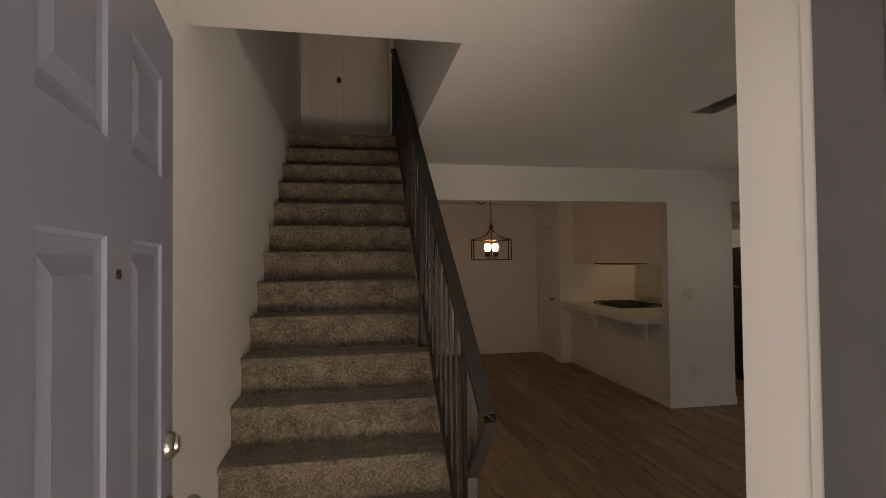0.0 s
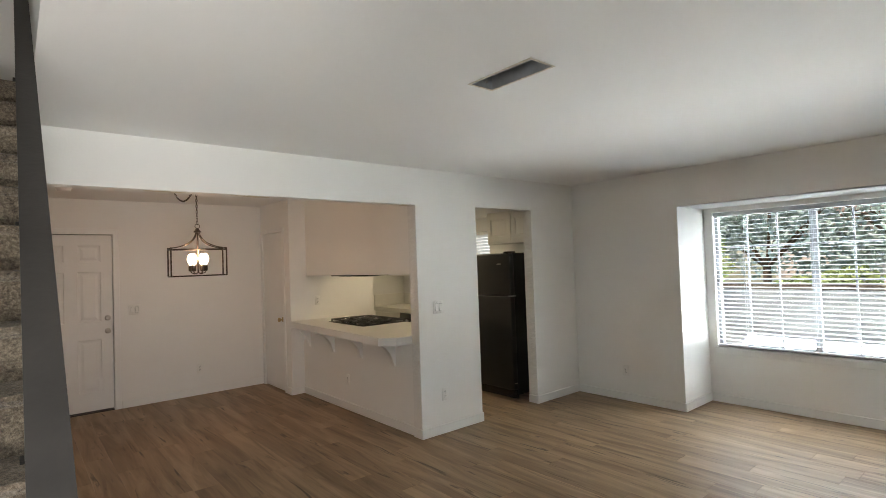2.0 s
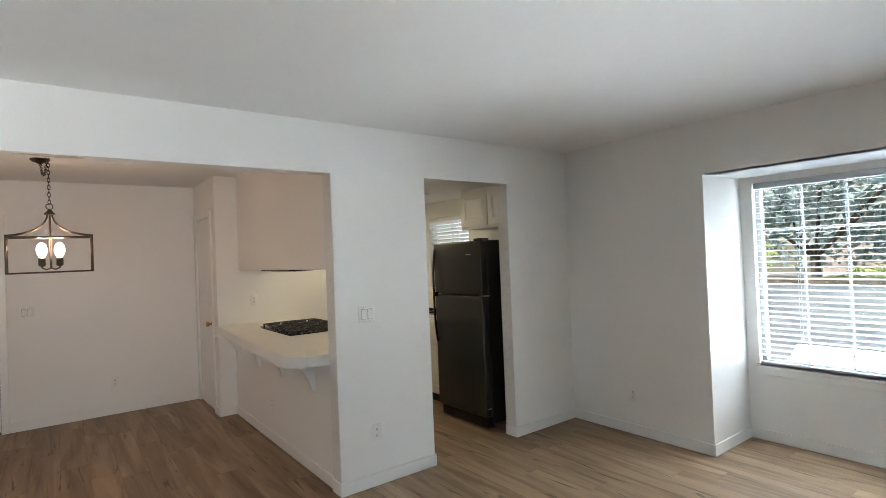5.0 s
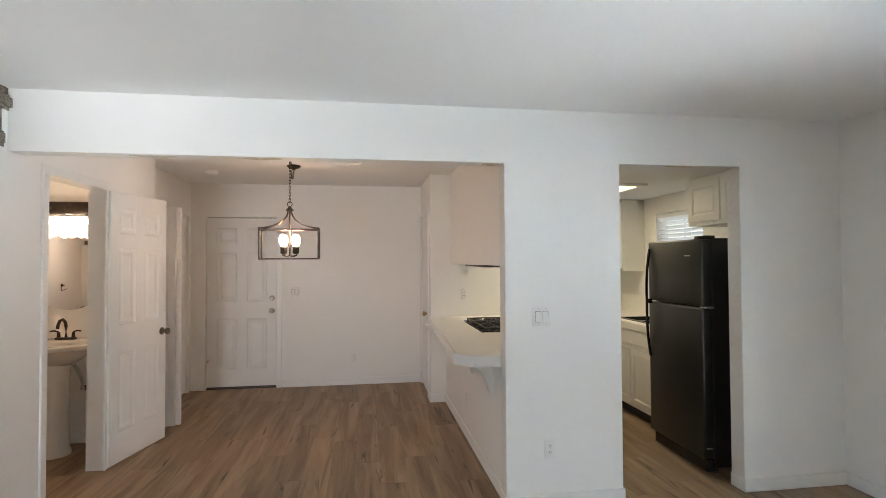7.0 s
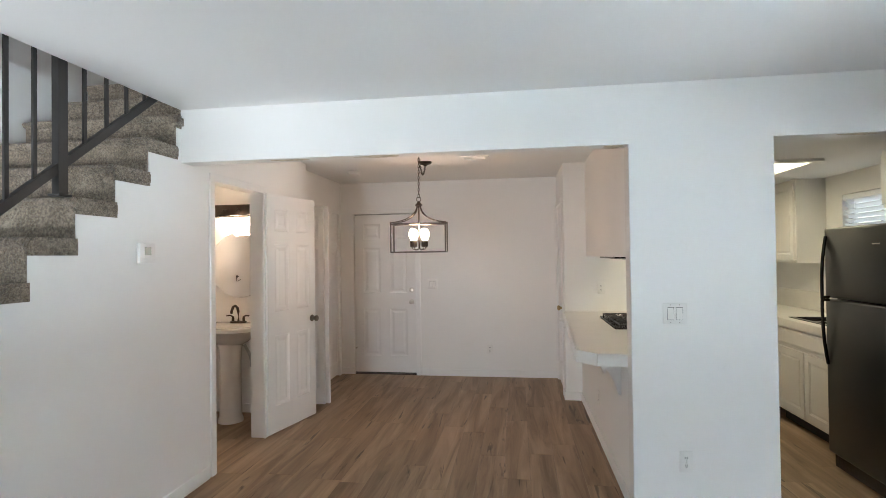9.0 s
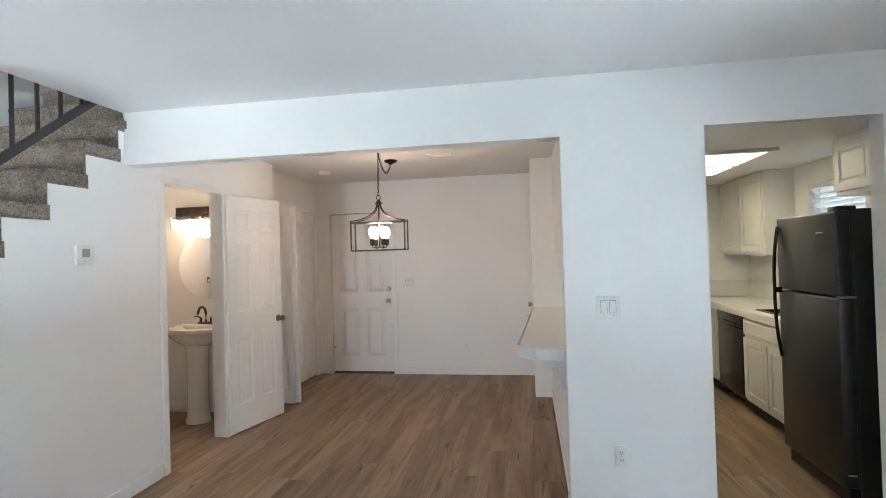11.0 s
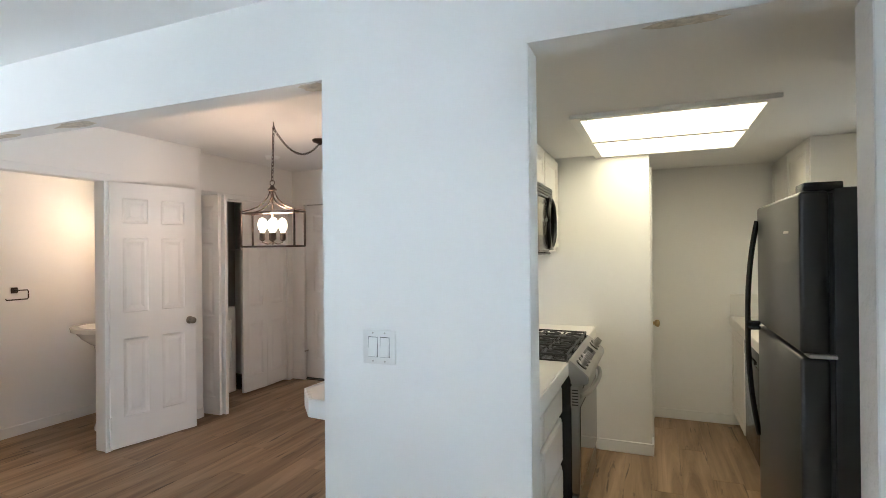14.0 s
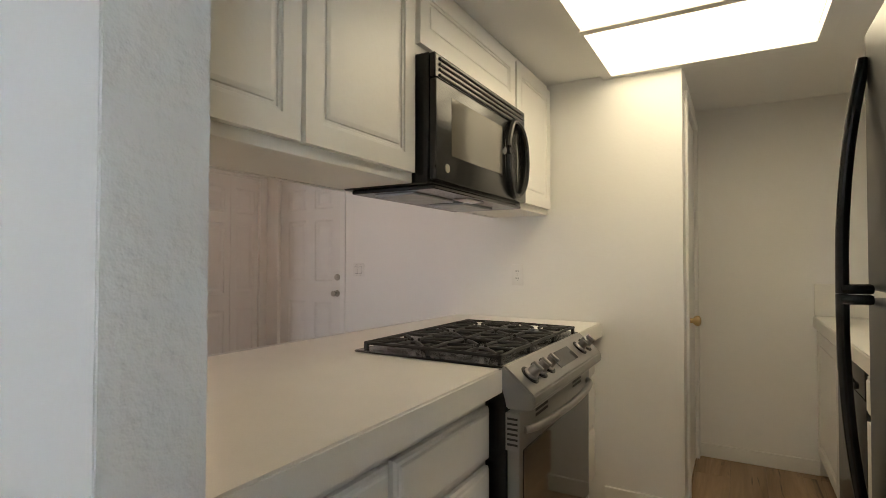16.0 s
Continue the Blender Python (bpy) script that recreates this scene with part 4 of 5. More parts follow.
def upper(label, y0, y1, z0, z1, xb, xf, face, doors):
    c = thing("upper_cabinet", label, "cabinet", None, "upper cabinets")
    part("body", new_box(min(xb, xf), y0, z0, max(xb, xf), y1, z1, 0.002, 1), M["cab"], c)
    for a, b in doors:
        cab_door(c, xf + face * 0.021, a, b, z0 + 0.03, z1 - 0.035, face)
    return c


UL = "white painted frame-and-panel upper cabinet"
upper(UL + " beside the doorway", 5.125, 6.10, 1.477, KCEIL - 0.002, 3.427, 3.72, 1, [(5.14, 5.60), (5.615, 6.085)])
upper("short white upper cabinet over the microwave", 6.102, 6.935, 1.90, KCEIL - 0.002, 3.427, 3.72, 1, [(6.115, 6.925)])
upper(UL + " in the corner past the microwave", 6.937, 7.448, 1.477, KCEIL - 0.002, 3.427, 3.72, 1, [(6.95, 7.435)])
upper(UL + " over the dishwasher", 7.34, 8.398, 1.385, KCEIL - 0.002, 5.598, 5.335, -1, [(7.36, 7.86), (7.88, 8.38)])
fc = upper("short white cabinet over the refrigerator", 5.125, 5.98, 1.79, KCEIL - 0.002, 5.598, 5.22, -1, [(5.16, 5.55), (5.57, 5.96)])


def base(label, y0, y1, xb, xf, face, fronts):
    c = thing("base_cabinet", label, "cabinet", None, "base cabinets")
    part("body", new_box(min(xb, xf), y0, 0.10, max(xb, xf), y1, 0.852, 0.002, 1), M["cab"], c)
    part("toe_kick", new_box(min(xb, xf - face * 0.06), y0, 0, max(xb, xf - face * 0.06), y1, 0.10), M["slot"], c)
    for kind, a, b, z0, z1 in fronts:
        if kind == "drawer":
            slab(c, xf + face * 0.001, a, b, z0, z1, face)
        else:
            cab_door(c, xf + face * 0.021, a, b, z0, z1, face)
    return c


base("white base cabinet with drawers under the bar", 5.125, 6.148, 3.452, 3.955, 1,
     [("drawer", 5.14, 5.63, 0.645, 0.80), ("drawer", 5.65, 6.135, 0.645, 0.80), ("drawer", 5.14, 5.63, 0.40, 0.625), ("drawer", 5.65, 6.135, 0.40, 0.625), ("drawer", 5.14, 5.63, 0.13, 0.38), ("drawer", 5.65, 6.135, 0.13, 0.38)])
base("narrow white base cabinet past the range", 6.977, 7.437, 3.452, 3.955, 1,
     [("drawer", 6.99, 7.42, 0.645, 0.80), ("drawer", 6.99, 7.42, 0.40, 0.625), ("drawer", 6.99, 7.42, 0.13, 0.38)])
base("white sink base cabinet with two doors", 6.13, 7.09, 5.598, 5.03, -1,
     [("drawer", 6.15, 7.07, 0.69, 0.83), ("door", 6.15, 6.60, 0.13, 0.665), ("door", 6.62, 7.07, 0.13, 0.665)])
base("white base cabinet in the far corner", 7.71, 8.398, 5.598, 5.03, -1, [("door", 7.73, 8.38, 0.13, 0.83)])

bm = sheet(5.0, 5.598, 6.11, 8.398, 0.853, 0.912, [(5.10, 5.46, 6.30, 6.98)], "z")
ct = thing("countertop", "cream laminate countertop beside the refrigerator", "countertop")
part("slab", bm, M["ctop"], ct, smooth=False)
part("front_edge", new_box(4.9945, 6.112, 0.848, 4.9995, 8.396, 0.908, 0.002, 1), M["ctop"], ct)
single("backsplash", new_box(5.0, 8.378, 0.914, 5.598, 8.398, 1.10, 0.003, 1), M["ctop"], "cream laminate backsplash against the rear wall", "backsplash")
single("backsplash", new_box(5.578, 6.11, 0.914, 5.598, 8.376, 1.10, 0.003, 1), M["ctop"], "cream laminate backsplash along the window wall", "backsplash")
sk = thing("kitchen_sink", "dark double-bowl kitchen sink set in the countertop", "sink")
bm = sheet(5.085, 5.475, 6.285, 6.995, 0.913, 0.919, [(5.12, 5.44, 6.32, 6.62), (5.12, 5.44, 6.66, 6.96)], "z")
part("rim", bm, M["black"], sk, smooth=False)
for y in (6.32, 6.66):
    bm = new_box(5.12, y, 0.74, 5.44, y + 0.30, 0.915)
    bmesh.ops.delete(bm, geom=[f for f in bm.faces if f.normal.z > 0.9], context='FACES')
    part("bowl", bm, M["black"], sk, smooth=False)

dw = thing("dishwasher", "black glossy built-in dishwasher between white cabinets", "dishwasher")
part("body", new_box(5.045, 7.095, 0.08, 5.55, 7.705, 0.850), M["black"], dw)
part("door", new_box(5.012, 7.10, 0.12, 5.045, 7.70, 0.725, 0.004), M["black"], dw)
part("control_panel", new_box(5.008, 7.10, 0.732, 5.045, 7.70, 0.848, 0.005), M["black"], dw)
part("handle", new_box(4.995, 7.22, 0.745, 5.008, 7.58, 0.765, 0.004), M["black"], dw)

# ---------------------------------------------------------------- microwave
mw = thing("microwave", "black over-the-range microwave with an oval loop handle", "microwave")
Y0, Y1, Z0, Z1, XF = 6.110, 6.900, 1.474, 1.893, 3.775
part("body", new_box(3.43, Y0, Z0, XF, Y1, Z1, 0.004, 1), M["black"], mw)
part("door", new_box(XF, Y0 + 0.002, Z0 + 0.012, XF + 0.028, Y1 - 0.002, Z1 - 0.085, 0.006), M["black"], mw)
part("window", new_box(XF + 0.027, Y0 + 0.10, Z0 + 0.10, XF + 0.0295, Y1 - 0.27, Z1 - 0.125, 0.001, 1), mat("microwave_window", (0.10, 0.09, 0.07), 0.10, vary=0.05, spec=0.9), mw, "smoked see-through window")
part("badge", lathe(bmesh.new(), [(0.014, 0), (0.014, 0.003), (0.001, 0.003)], m=pose(XF + 0.028, Y0 + 0.07, Z0 + 0.055, 90, 0, 90), n=18), M["nickel"], mw, "round silver badge")
gr = part("grille", new_box(XF, Y0 + 0.002, Z1 - 0.083, XF + 0.022, Y1 - 0.002, Z1 - 0.002, 0.004, 1), M["black"], mw)
for i in range(4):
    z = Z1 - 0.070 + i * 0.018
    part("louvre", new_box(XF + 0.021, Y0 + 0.03, z - 0.005, XF + 0.028, Y1 - 0.02, z + 0.004, 0.002, 1), M["fridge"], gr)
hy = Y1 - 0.135
turn = [2 * math.pi * i / 28 for i in range(29)]
pts = [(XF + 0.032 + 0.010 * (1 - abs(math.sin(a)) ** 6), hy + 0.105 * math.cos(a), Z0 + 0.185 + 0.158 * math.sin(a)) for a in turn]
part("handle", sweep(bmesh.new(), pts, 0.0135, 8), M["black"], mw, "black oval loop handle")
part("keypad", new_box(XF + 0.027, Y1 - 0.115, Z0 + 0.06, XF + 0.0295, Y1 - 0.02, Z1 - 0.12, 0.001, 1), M["darkglass"], mw)
part("underside", new_box(3.45, Y0 + 0.02, Z0 - 0.014, XF + 0.01, Y1 - 0.02, Z0 - 0.0005, 0.003, 1), M["black"], mw)
for y in (Y0 + 0.06, Y0 + 0.42):
    f = part("filter", new_box(3.52, y, Z0 - 0.022, 3.68, y + 0.28, Z0 - 0.0142, 0.002, 1), M["galv"], mw, "grey mesh grease filter")
part("lamp_lens", new_box(3.70, Y0 + 0.30, Z0 - 0.019, 3.76, Y0 + 0.44, Z0 - 0.0142, 0.002, 1), M["plastic"], mw)

# ---------------------------------------------------------------- gas range
st = thing("gas_range", "slide-in gas range with black grates and stainless controls", "stove")
Y0, Y1 = 6.153, 6.972
part("body", new_box(3.46, Y0, 0.06, 4.02, Y1, 0.905, 0.003, 1), M["black"], st)
part("cooktop", new_box(3.455, Y0 - 0.012, 0.914, 4.010, Y1 + 0.012, 0.921, 0.003, 1), M["black"], st)
bm = prism(bmesh.new(), [(3.985, 0.912), (4.015, 0.921), (4.108, 0.843), (4.112, 0.815), (4.098, 0.798), (4.02, 0.795)], "y", Y0 - 0.004, Y1 + 0.004)
bmesh.ops.bevel(bm, geom=bm.edges[:], offset=0.005, segments=2, affect='EDGES')
cp = part("control_panel", bm, M["steel"], st, "slanted stainless control panel")
nrm = Vector((0.078, 0, 0.093)).normalized()
tilt = math.degrees(math.atan2(nrm.x, nrm.z))
for y in (Y0 + 0.085, Y0 + 0.165, Y0 + 0.245, Y1 - 0.165, Y1 - 0.085):
    m = pose(4.0625, y, 0.8815, 0, tilt, 0)
    k = part("knob", lathe(bmesh.new(), [(0.024, -0.002), (0.024, 0.008), (0.019, 0.012), (0.017, 0.030), (0.015, 0.038), (0.001, 0.038)], m=m, n=20), M["steel"], cp)
    part("knob_ring", lathe(bmesh.new(), [(0.033, -0.003), (0.033, 0.003), (0.027, 0.004)], m=m, n=20), M["black"], cp)
    bm = bmesh.new()
    box(bm, -0.019, -0.005, 0.030, 0.019, 0.005, 0.046, 0.002, 1)
    bmesh.ops.transform(bm, matrix=m, verts=bm.verts)
    part("knob_grip", bm, M["steel"], cp)
bm = new_box(-0.030, -0.11, -0.001, 0.030, 0.11, 0.0025)
bmesh.ops.transform(bm, matrix=pose(4.062, (Y0 + Y1) / 2 + 0.03, 0.881, 0, tilt, 0), verts=bm.verts)
part("display", bm, M["darkglass"], cp, "dark glass display", smooth=False)
od = part("oven_door", new_box(4.02, Y0 + 0.004, 0.235, 4.06, Y1 - 0.004, 0.788, 0.005), M["steel"], st, "stainless oven door")
part("door_glass", new_box(4.055, Y0 + 0.030, 0.25, 4.0625, Y1 - 0.030, 0.672, 0.002, 1), M["darkglass"], od)
part("door_side_trim", new_box(4.018, Y0 - 0.003, 0.675, 4.062, Y0 + 0.003, 0.785, 0.001, 1), M["steel"], od)
for i in range(6):
    z = 0.690 + i * 0.0150
    part("vent_slot", new_box(4.024, Y0 - 0.0042, z, 4.056, Y0 - 0.0028, z + 0.006), M["slot"], od)
pts = [(4.060 + 0.055 * math.sin(math.pi * i / 16) ** 0.55, Y0 + 0.04 + (Y1 - Y0 - 0.08) * i / 16, 0.728 + 0.010 * math.sin(math.pi * i / 16)) for i in range(17)]
part("door_handle", sweep(bmesh.new(), pts, 0.0125, 10), M["steel"], od, "curved stainless bar handle")
for y in (Y0 + 0.14, Y1 - 0.26):
    for z in (0.742, 0.758):
        part("vent_slot", new_box(4.0585, y, z, 4.0615, y + 0.12, z + 0.008), M["slot"], od)
part("drawer", new_box(4.02, Y0 + 0.004, 0.075, 4.055, Y1 - 0.004, 0.225, 0.005), M["steel"], st)
for (bx_, by_, r) in ((3.60, Y0 + 0.18, 0.042), (3.88, Y0 + 0.18, 0.05), (3.60, Y1 - 0.18, 0.04), (3.88, Y1 - 0.18, 0.045), (3.74, (Y0 + Y1) / 2, 0.045)):
    b = part("burner", lathe(bmesh.new(), [(r, 0.921), (r, 0.927), (r * 0.8, 0.929), (r * 0.8, 0.935), (r * 0.7, 0.938), (0.001, 0.938)], c=(bx_, by_, 0), n=20), M["iron"], st)
gw = (Y1 - Y0 - 0.03) / 3
for g in range(3):
    a = Y0 + 0.01 + g * (gw + 0.005)
    b = a + gw
    mid, zt = (a + b) / 2, 0.949
    gt = part("grate", new_box(3.480, a, zt - 0.012, 3.491, b, zt, 0.003, 1), M["iron"], st, "black cast-iron grate")
    ends = [((3.995, a), (3.995, b)), ((3.48, a + 0.006), (4.0, a + 0.006)), ((3.48, b - 0.006), (4.0, b - 0.006)), ((3.738, a), (3.738, b))]
    for cx in (3.605, 3.872):
        # fingers reaching in towards each burner
        for dx, dy in ((0, -1), (0, 1), (-1, 0), (1, 0), (-0.8, -0.8), (0.8, 0.8), (-0.8, 0.8), (0.8, -0.8)):
            ends.append(((cx + dx * 0.030, mid + dy * 0.030), (cx + dx * 0.128, mid + dy * (gw / 2 - 0.004))))
    for (xa, ya), (xb, yb) in ends:
        bm = sweep(bmesh.new(), [(xa, ya, zt - 0.006), ((xa + xb) / 2, (ya + yb) / 2, zt - 0.004), (xb, yb, zt - 0.007)], 0.0058, 6)
        part("grate_bar", bm, M["iron"], gt)
    for x in (3.486, 3.738, 3.993):
        for y in (a + 0.007, b - 0.007):
            part("grate_foot", new_box(x - 0.006, y - 0.006, 0.9205, x + 0.006, y + 0.006, zt - 0.006), M["iron"], gt)

# ---------------------------------------------------------------- refrigerator
fr = thing("refrigerator", "black top-freezer refrigerator with bowed handles", "refrigerator")
FX, FY0, FY1, FT = 4.822, 5.256, 5.946, 1.667
part("body", new_box(FX + 0.085, FY0 + 0.004, 0.05, 5.57, FY1 - 0.004, FT - 0.004, 0.006), M["fridge"], fr)
fd_ = part("freezer_door", new_box(FX, FY0, 1.178, FX + 0.075, FY1, FT - 0.012, 0.012, 3), M["fridge"], fr)
dd = part("fridge_door", new_box(FX, FY0, 0.115, FX + 0.075, FY1, 1.166, 0.012, 3), M["fridge"], fr)
part("gasket", new_box(FX + 0.074, FY0 + 0.012, 0.13, FX + 0.086, FY1 - 0.012, FT - 0.02), M["slot"], fr)
part("kick_plate", new_box(FX + 0.03, FY0 + 0.02, 0.02, FX + 0.10, FY1 - 0.02, 0.105, 0.003, 1), M["black"], fr)
part("hinge_cover", new_box(FX + 0.012, FY0 + 0.005, FT - 0.012, FX + 0.11, FY0 + 0.10, FT + 0.014, 0.005), M["black"], fr)
part("hinge", new_box(FX + 0.02, FY0 - 0.003, 1.166, FX + 0.09, FY0 + 0.06, 1.178, 0.002, 1), M["galv"], fr)
part("badge", new_box(FX - 0.0015, FY0 + 0.13, 1.535, FX + 0.001, FY0 + 0.20, 1.543, 0.0005, 1), M["nickel"], fd_, "narrow silver badge strip")
part("badge", new_box(FX + 0.015, FY0 - 0.0015, 0.185, FX + 0.06, FY0 + 0.001, 0.195), M["nickel"], dd)
for z0, z1, own in ((1.173, 1.60, fd_), (1.172, 0.72, dd)):
    pts = []
    for i in range(15):
        f = i / 14
        pts.append((FX - 0.003 - 0.040 * (1 - f ** 2.2), FY1 - 0.045 + 0.02 * f, z0 + (z1 - z0) * f))
    part("handle", sweep(bmesh.new(), pts, 0.0105, 10), M["black"], own, "bowed black handle")
    part("handle_bracket", new_box(FX - 0.047, FY1 - 0.057, min(z0, z0 + math.copysign(0.018, z1 - z0)), FX + 0.002, FY1 - 0.033, max(z0, z0 + math.copysign(0.018, z1 - z0)), 0.006), M["black"], own)
for x in (FX + 0.12, 5.50):
    for y in (FY0 + 0.06, FY1 - 0.06):
        part("foot", cyl(bmesh.new(), (x, y, 0), (x, y, 0.052), 0.02, n=12), M["slot"], fr)

# ---------------------------------------------------------------- kitchen ceiling light
kl = thing("ceiling_light", "recessed fluorescent ceiling light with two glowing lenses", "ceiling light", pose(4.495, 6.83, KCEIL))
part("frame", sheet(-0.475, 0.475, -0.64, 0.64, -0.022, -0.001, [(-0.425, 0.425, -0.58, -0.012), (-0.425, 0.425, 0.012, 0.58)], "z"), M["trim"], kl, smooth=False)
part("diffuser", new_box(-0.43, -0.583, 0.056, 0.43, -0.008, 0.064), M["tube"], kl, "glowing prismatic lens", smooth=False)
part("diffuser", new_box(-0.43, 0.008, 0.056, 0.43, 0.583, 0.064), M["tube"], kl, "glowing prismatic lens", smooth=False)
part("divider", new_box(-0.43, -0.02, -0.030, 0.43, 0.02, -0.0225, 0.002, 1), M["cab"], kl, "narrow cream divider strip")
bm = bmesh.new()
box(bm, -0.435, -0.59, 0.0665, 0.435, 0.59, 0.088)
part("housing", bm, M["galv"], kl, smooth=False)

# ---------------------------------------------------------------- bathroom
ps = thing("pedestal_sink", "white porcelain pedestal sink with a bronze faucet", "sink", pose(0.065, 6.45, 0))
part("pedestal", lathe(bmesh.new(), [(0.118, 0), (0.118, 0.025), (0.104, 0.06), (0.098, 0.25), (0.098, 0.55), (0.104, 0.66), (0.12, 0.73)], n=28, sx=0.95, sy=0.95), M["porcelain"], ps)
bm = lathe(bmesh.new(), [(0.10, 0.70), (0.155, 0.725), (0.225, 0.775), (0.275, 0.828), (0.312, 0.838), (0.320, 0.866), (0.314, 0.876), (0.250, 0.878), (0.235, 0.862), (0.19, 0.80), (0.05, 0.765), (0.002, 0.763)], n=36, sy=0.82)
part("basin", bm, M["porcelain"], ps)
part("ledge", new_box(-0.305, 0.09, 0.838, 0.305, 0.265, 0.882, 0.016, 3), M["porcelain"], ps)
fa = part("faucet", new_box(-0.075, 0.115, 0.884, 0.075, 0.165, 0.902, 0.007), M["bronze"], ps, "oil-rubbed bronze faucet")
pts = [(0, 0.14, 0.90), (0, 0.14, 0.99), (0, 0.125, 1.03), (0, 0.09, 1.052), (0, 0.05, 1.045), (0, 0.025, 1.01), (0, 0.02, 0.985)]
part("spout", sweep(bmesh.new(), pts, 0.012, 10), M["bronze"], fa)
for sx in (-1, 1):
    bm = cyl(bmesh.new(), (sx * 0.055, 0.14, 0.90), (sx * 0.055, 0.14, 0.945), 0.014, 0.010, n=12)
    sweep(bm, [(sx * 0.055, 0.14, 0.945), (sx * 0.085, 0.135, 0.957), (sx * 0.115, 0.13, 0.953)], 0.007, 8)
    part("tap_handle", bm, M["bronze"], fa)
part("trap", sweep(bmesh.new(), [(0.06, 0.14, 0.68), (0.10, 0.15, 0.60), (0.12, 0.16, 0.52), (0.10, 0.19, 0.47), (0.11, 0.24, 0.47)], 0.014, 8), M["galv"], ps)
part("supply_hose", sweep(bmesh.new(), [(-0.10, 0.16, 0.66), (-0.125, 0.17, 0.60), (-0.12, 0.18, 0.54), (-0.10, 0.23, 0.50)], 0.007, 8), M["bronze"], ps)
part("shutoff_valve", ball(bmesh.new(), (0.11, 0.225, 0.47), 0.02), M["bronze"], ps)

mi = thing("wall_mirror", "round frameless wall mirror above the sink", "mirror", pose(0.02, 6.72, 1.435, 90))
part("glass", lathe(bmesh.new(), [(0.32, 0.001), (0.32, 0.006), (0.312, 0.009), (0.001, 0.009)], n=64), M["mirror"], mi)

vl = thing("vanity_light", "bronze bath bar light with four glowing glass shades", "wall light", pose(-0.04, 6.72, 1.95))
part("backplate", new_box(-0.27, -0.03, -0.045, 0.27, 0, 0.075, 0.006), M["bronze"], vl)
for x in (-0.21, -0.07, 0.07, 0.21):
    part("arm", sweep(bmesh.new(), [(x, -0.03, 0.02), (x, -0.08, 0.02), (x, -0.10, 0.0), (x, -0.10, -0.03)], 0.009, 8), M["bronze"], vl)
    s = part("shade", lathe(bmesh.new(), [(0.03, -0.03), (0.052, -0.04), (0.056, -0.15), (0.053, -0.15), (0.049, -0.045), (0.028, -0.036)], c=(x, -0.10, 0), n=24), M["clear"], vl, "clear glass shade")
    s.visible_shadow = False
    part("bulb", ball(bmesh.new(), (x, -0.10, -0.095), 0.034, sz=1.25), M["vanity"], s, "glowing bulb")
    lamp("vanity_bulb_light", 'POINT', 0.60, (1.0, 0.60, 0.36), pose(0.02 + 0.55 * x, 6.60, 1.80), 0.035)

tr = thing("towel_ring", "bronze towel ring on the bathroom wall", "towel ring", wall_m(-0.47, 6.02, 1.20, "+x"))
part("rose", new_box(-0.024, -0.024, 0, 0.024, 0.024, 0.012, 0.004), M["bronze"], tr)
part("post", cyl(bmesh.new(), (0, 0, 0.012), (0, 0, 0.05), 0.009, n=12), M["bronze"], tr)
part("ring", sweep(bmesh.new(), [(-0.01, 0, 0.045), (0.075, 0, 0.045), (0.082, -0.01, 0.045), (0.082, -0.065, 0.045), (0.075, -0.075, 0.045), (-0.075, -0.075, 0.045), (-0.082, -0.065, 0.045)], 0.005, 8), M["bronze"], tr)

# ---------------------------------------------------------------- laundry closet
ws = thing("clothes_dryer", "white laundry machine inside the dim closet", "dryer")
part("cabinet", new_box(-0.38, 7.02, 0.02, 0.28, 7.68, 0.92, 0.012, 3), M["plastic"], ws)
part("door", new_box(0.278, 7.10, 0.28, 0.296, 7.60, 0.80, 0.02, 3), M["plastic"], ws)
part("console", new_box(-0.38, 7.03, 0.92, -0.24, 7.67, 1.08, 0.012, 2), M["plastic"], ws)
for x in (-0.32, 0.22):
    for y in (7.08, 7.62):
        part("foot", cyl(bmesh.new(), (x, y, 0), (x, y, 0.022), 0.02, n=10), M["slot"], ws)
sh = thing("closet_shelf", "grey-brown closet shelf above the laundry machine", "shelf")
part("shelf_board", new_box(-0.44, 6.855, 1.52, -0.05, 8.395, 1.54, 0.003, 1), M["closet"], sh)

# ---------------------------------------------------------------- upstairs hall light
hl = thing("hall_ceiling_light", "warm glowing ceiling light in the upper hall", "ceiling light", pose(1.35, 5.2, 5.2, 180))
part("base", lathe(bmesh.new(), [(0.15, 0), (0.15, 0.02), (0.14, 0.025), (0.001, 0.025)], n=28), M["bronze"], hl)
part("bowl", lathe(bmesh.new(), [(0.135, 0.025), (0.13, 0.06), (0.09, 0.09), (0.001, 0.10)], n=28), M["vanity"], hl, "glowing glass bowl")
lamp("hall_bulb_light", 'POINT', 4.5, (1.0, 0.55, 0.22), pose(1.35, 5.2, 4.95), 0.08)

# ---------------------------------------------------------------- outside
structure("ground", sheet(-400, 400, -400, 400, -0.30, -0.12, [(-0.55, 6.35, 0.86, 8.5)], "z"), M["soil"], "dry grass around the house")
structure("pavement", new_box(-3.0, -4.0, -0.20, 4.5, S0, -0.03, 0.01, 1), M["concrete"], "grey concrete porch slab")
structure("wall_exterior_south", sheet(-3.0, 6.4, -0.12, 5.6, S0 - 0.08, S0 - 0.006, [(-0.19, 0.914, -0.12, 2.10)], "y"), M["stucco"], "tan stucco outer wall around the entrance")
sg = thing("security_door_frame", "dark grey metal security door frame beside the entrance", "door frame")
part("stile", new_box(0.884, 0.800, -0.03, 0.8985, 0.920, 2.08, 0.003, 1), M["greymetal"], sg)
part("edge_strip", new_box(0.881, 0.786, -0.03, 0.8985, 0.7995, 2.08, 0.002, 1), M["alu"], sg)
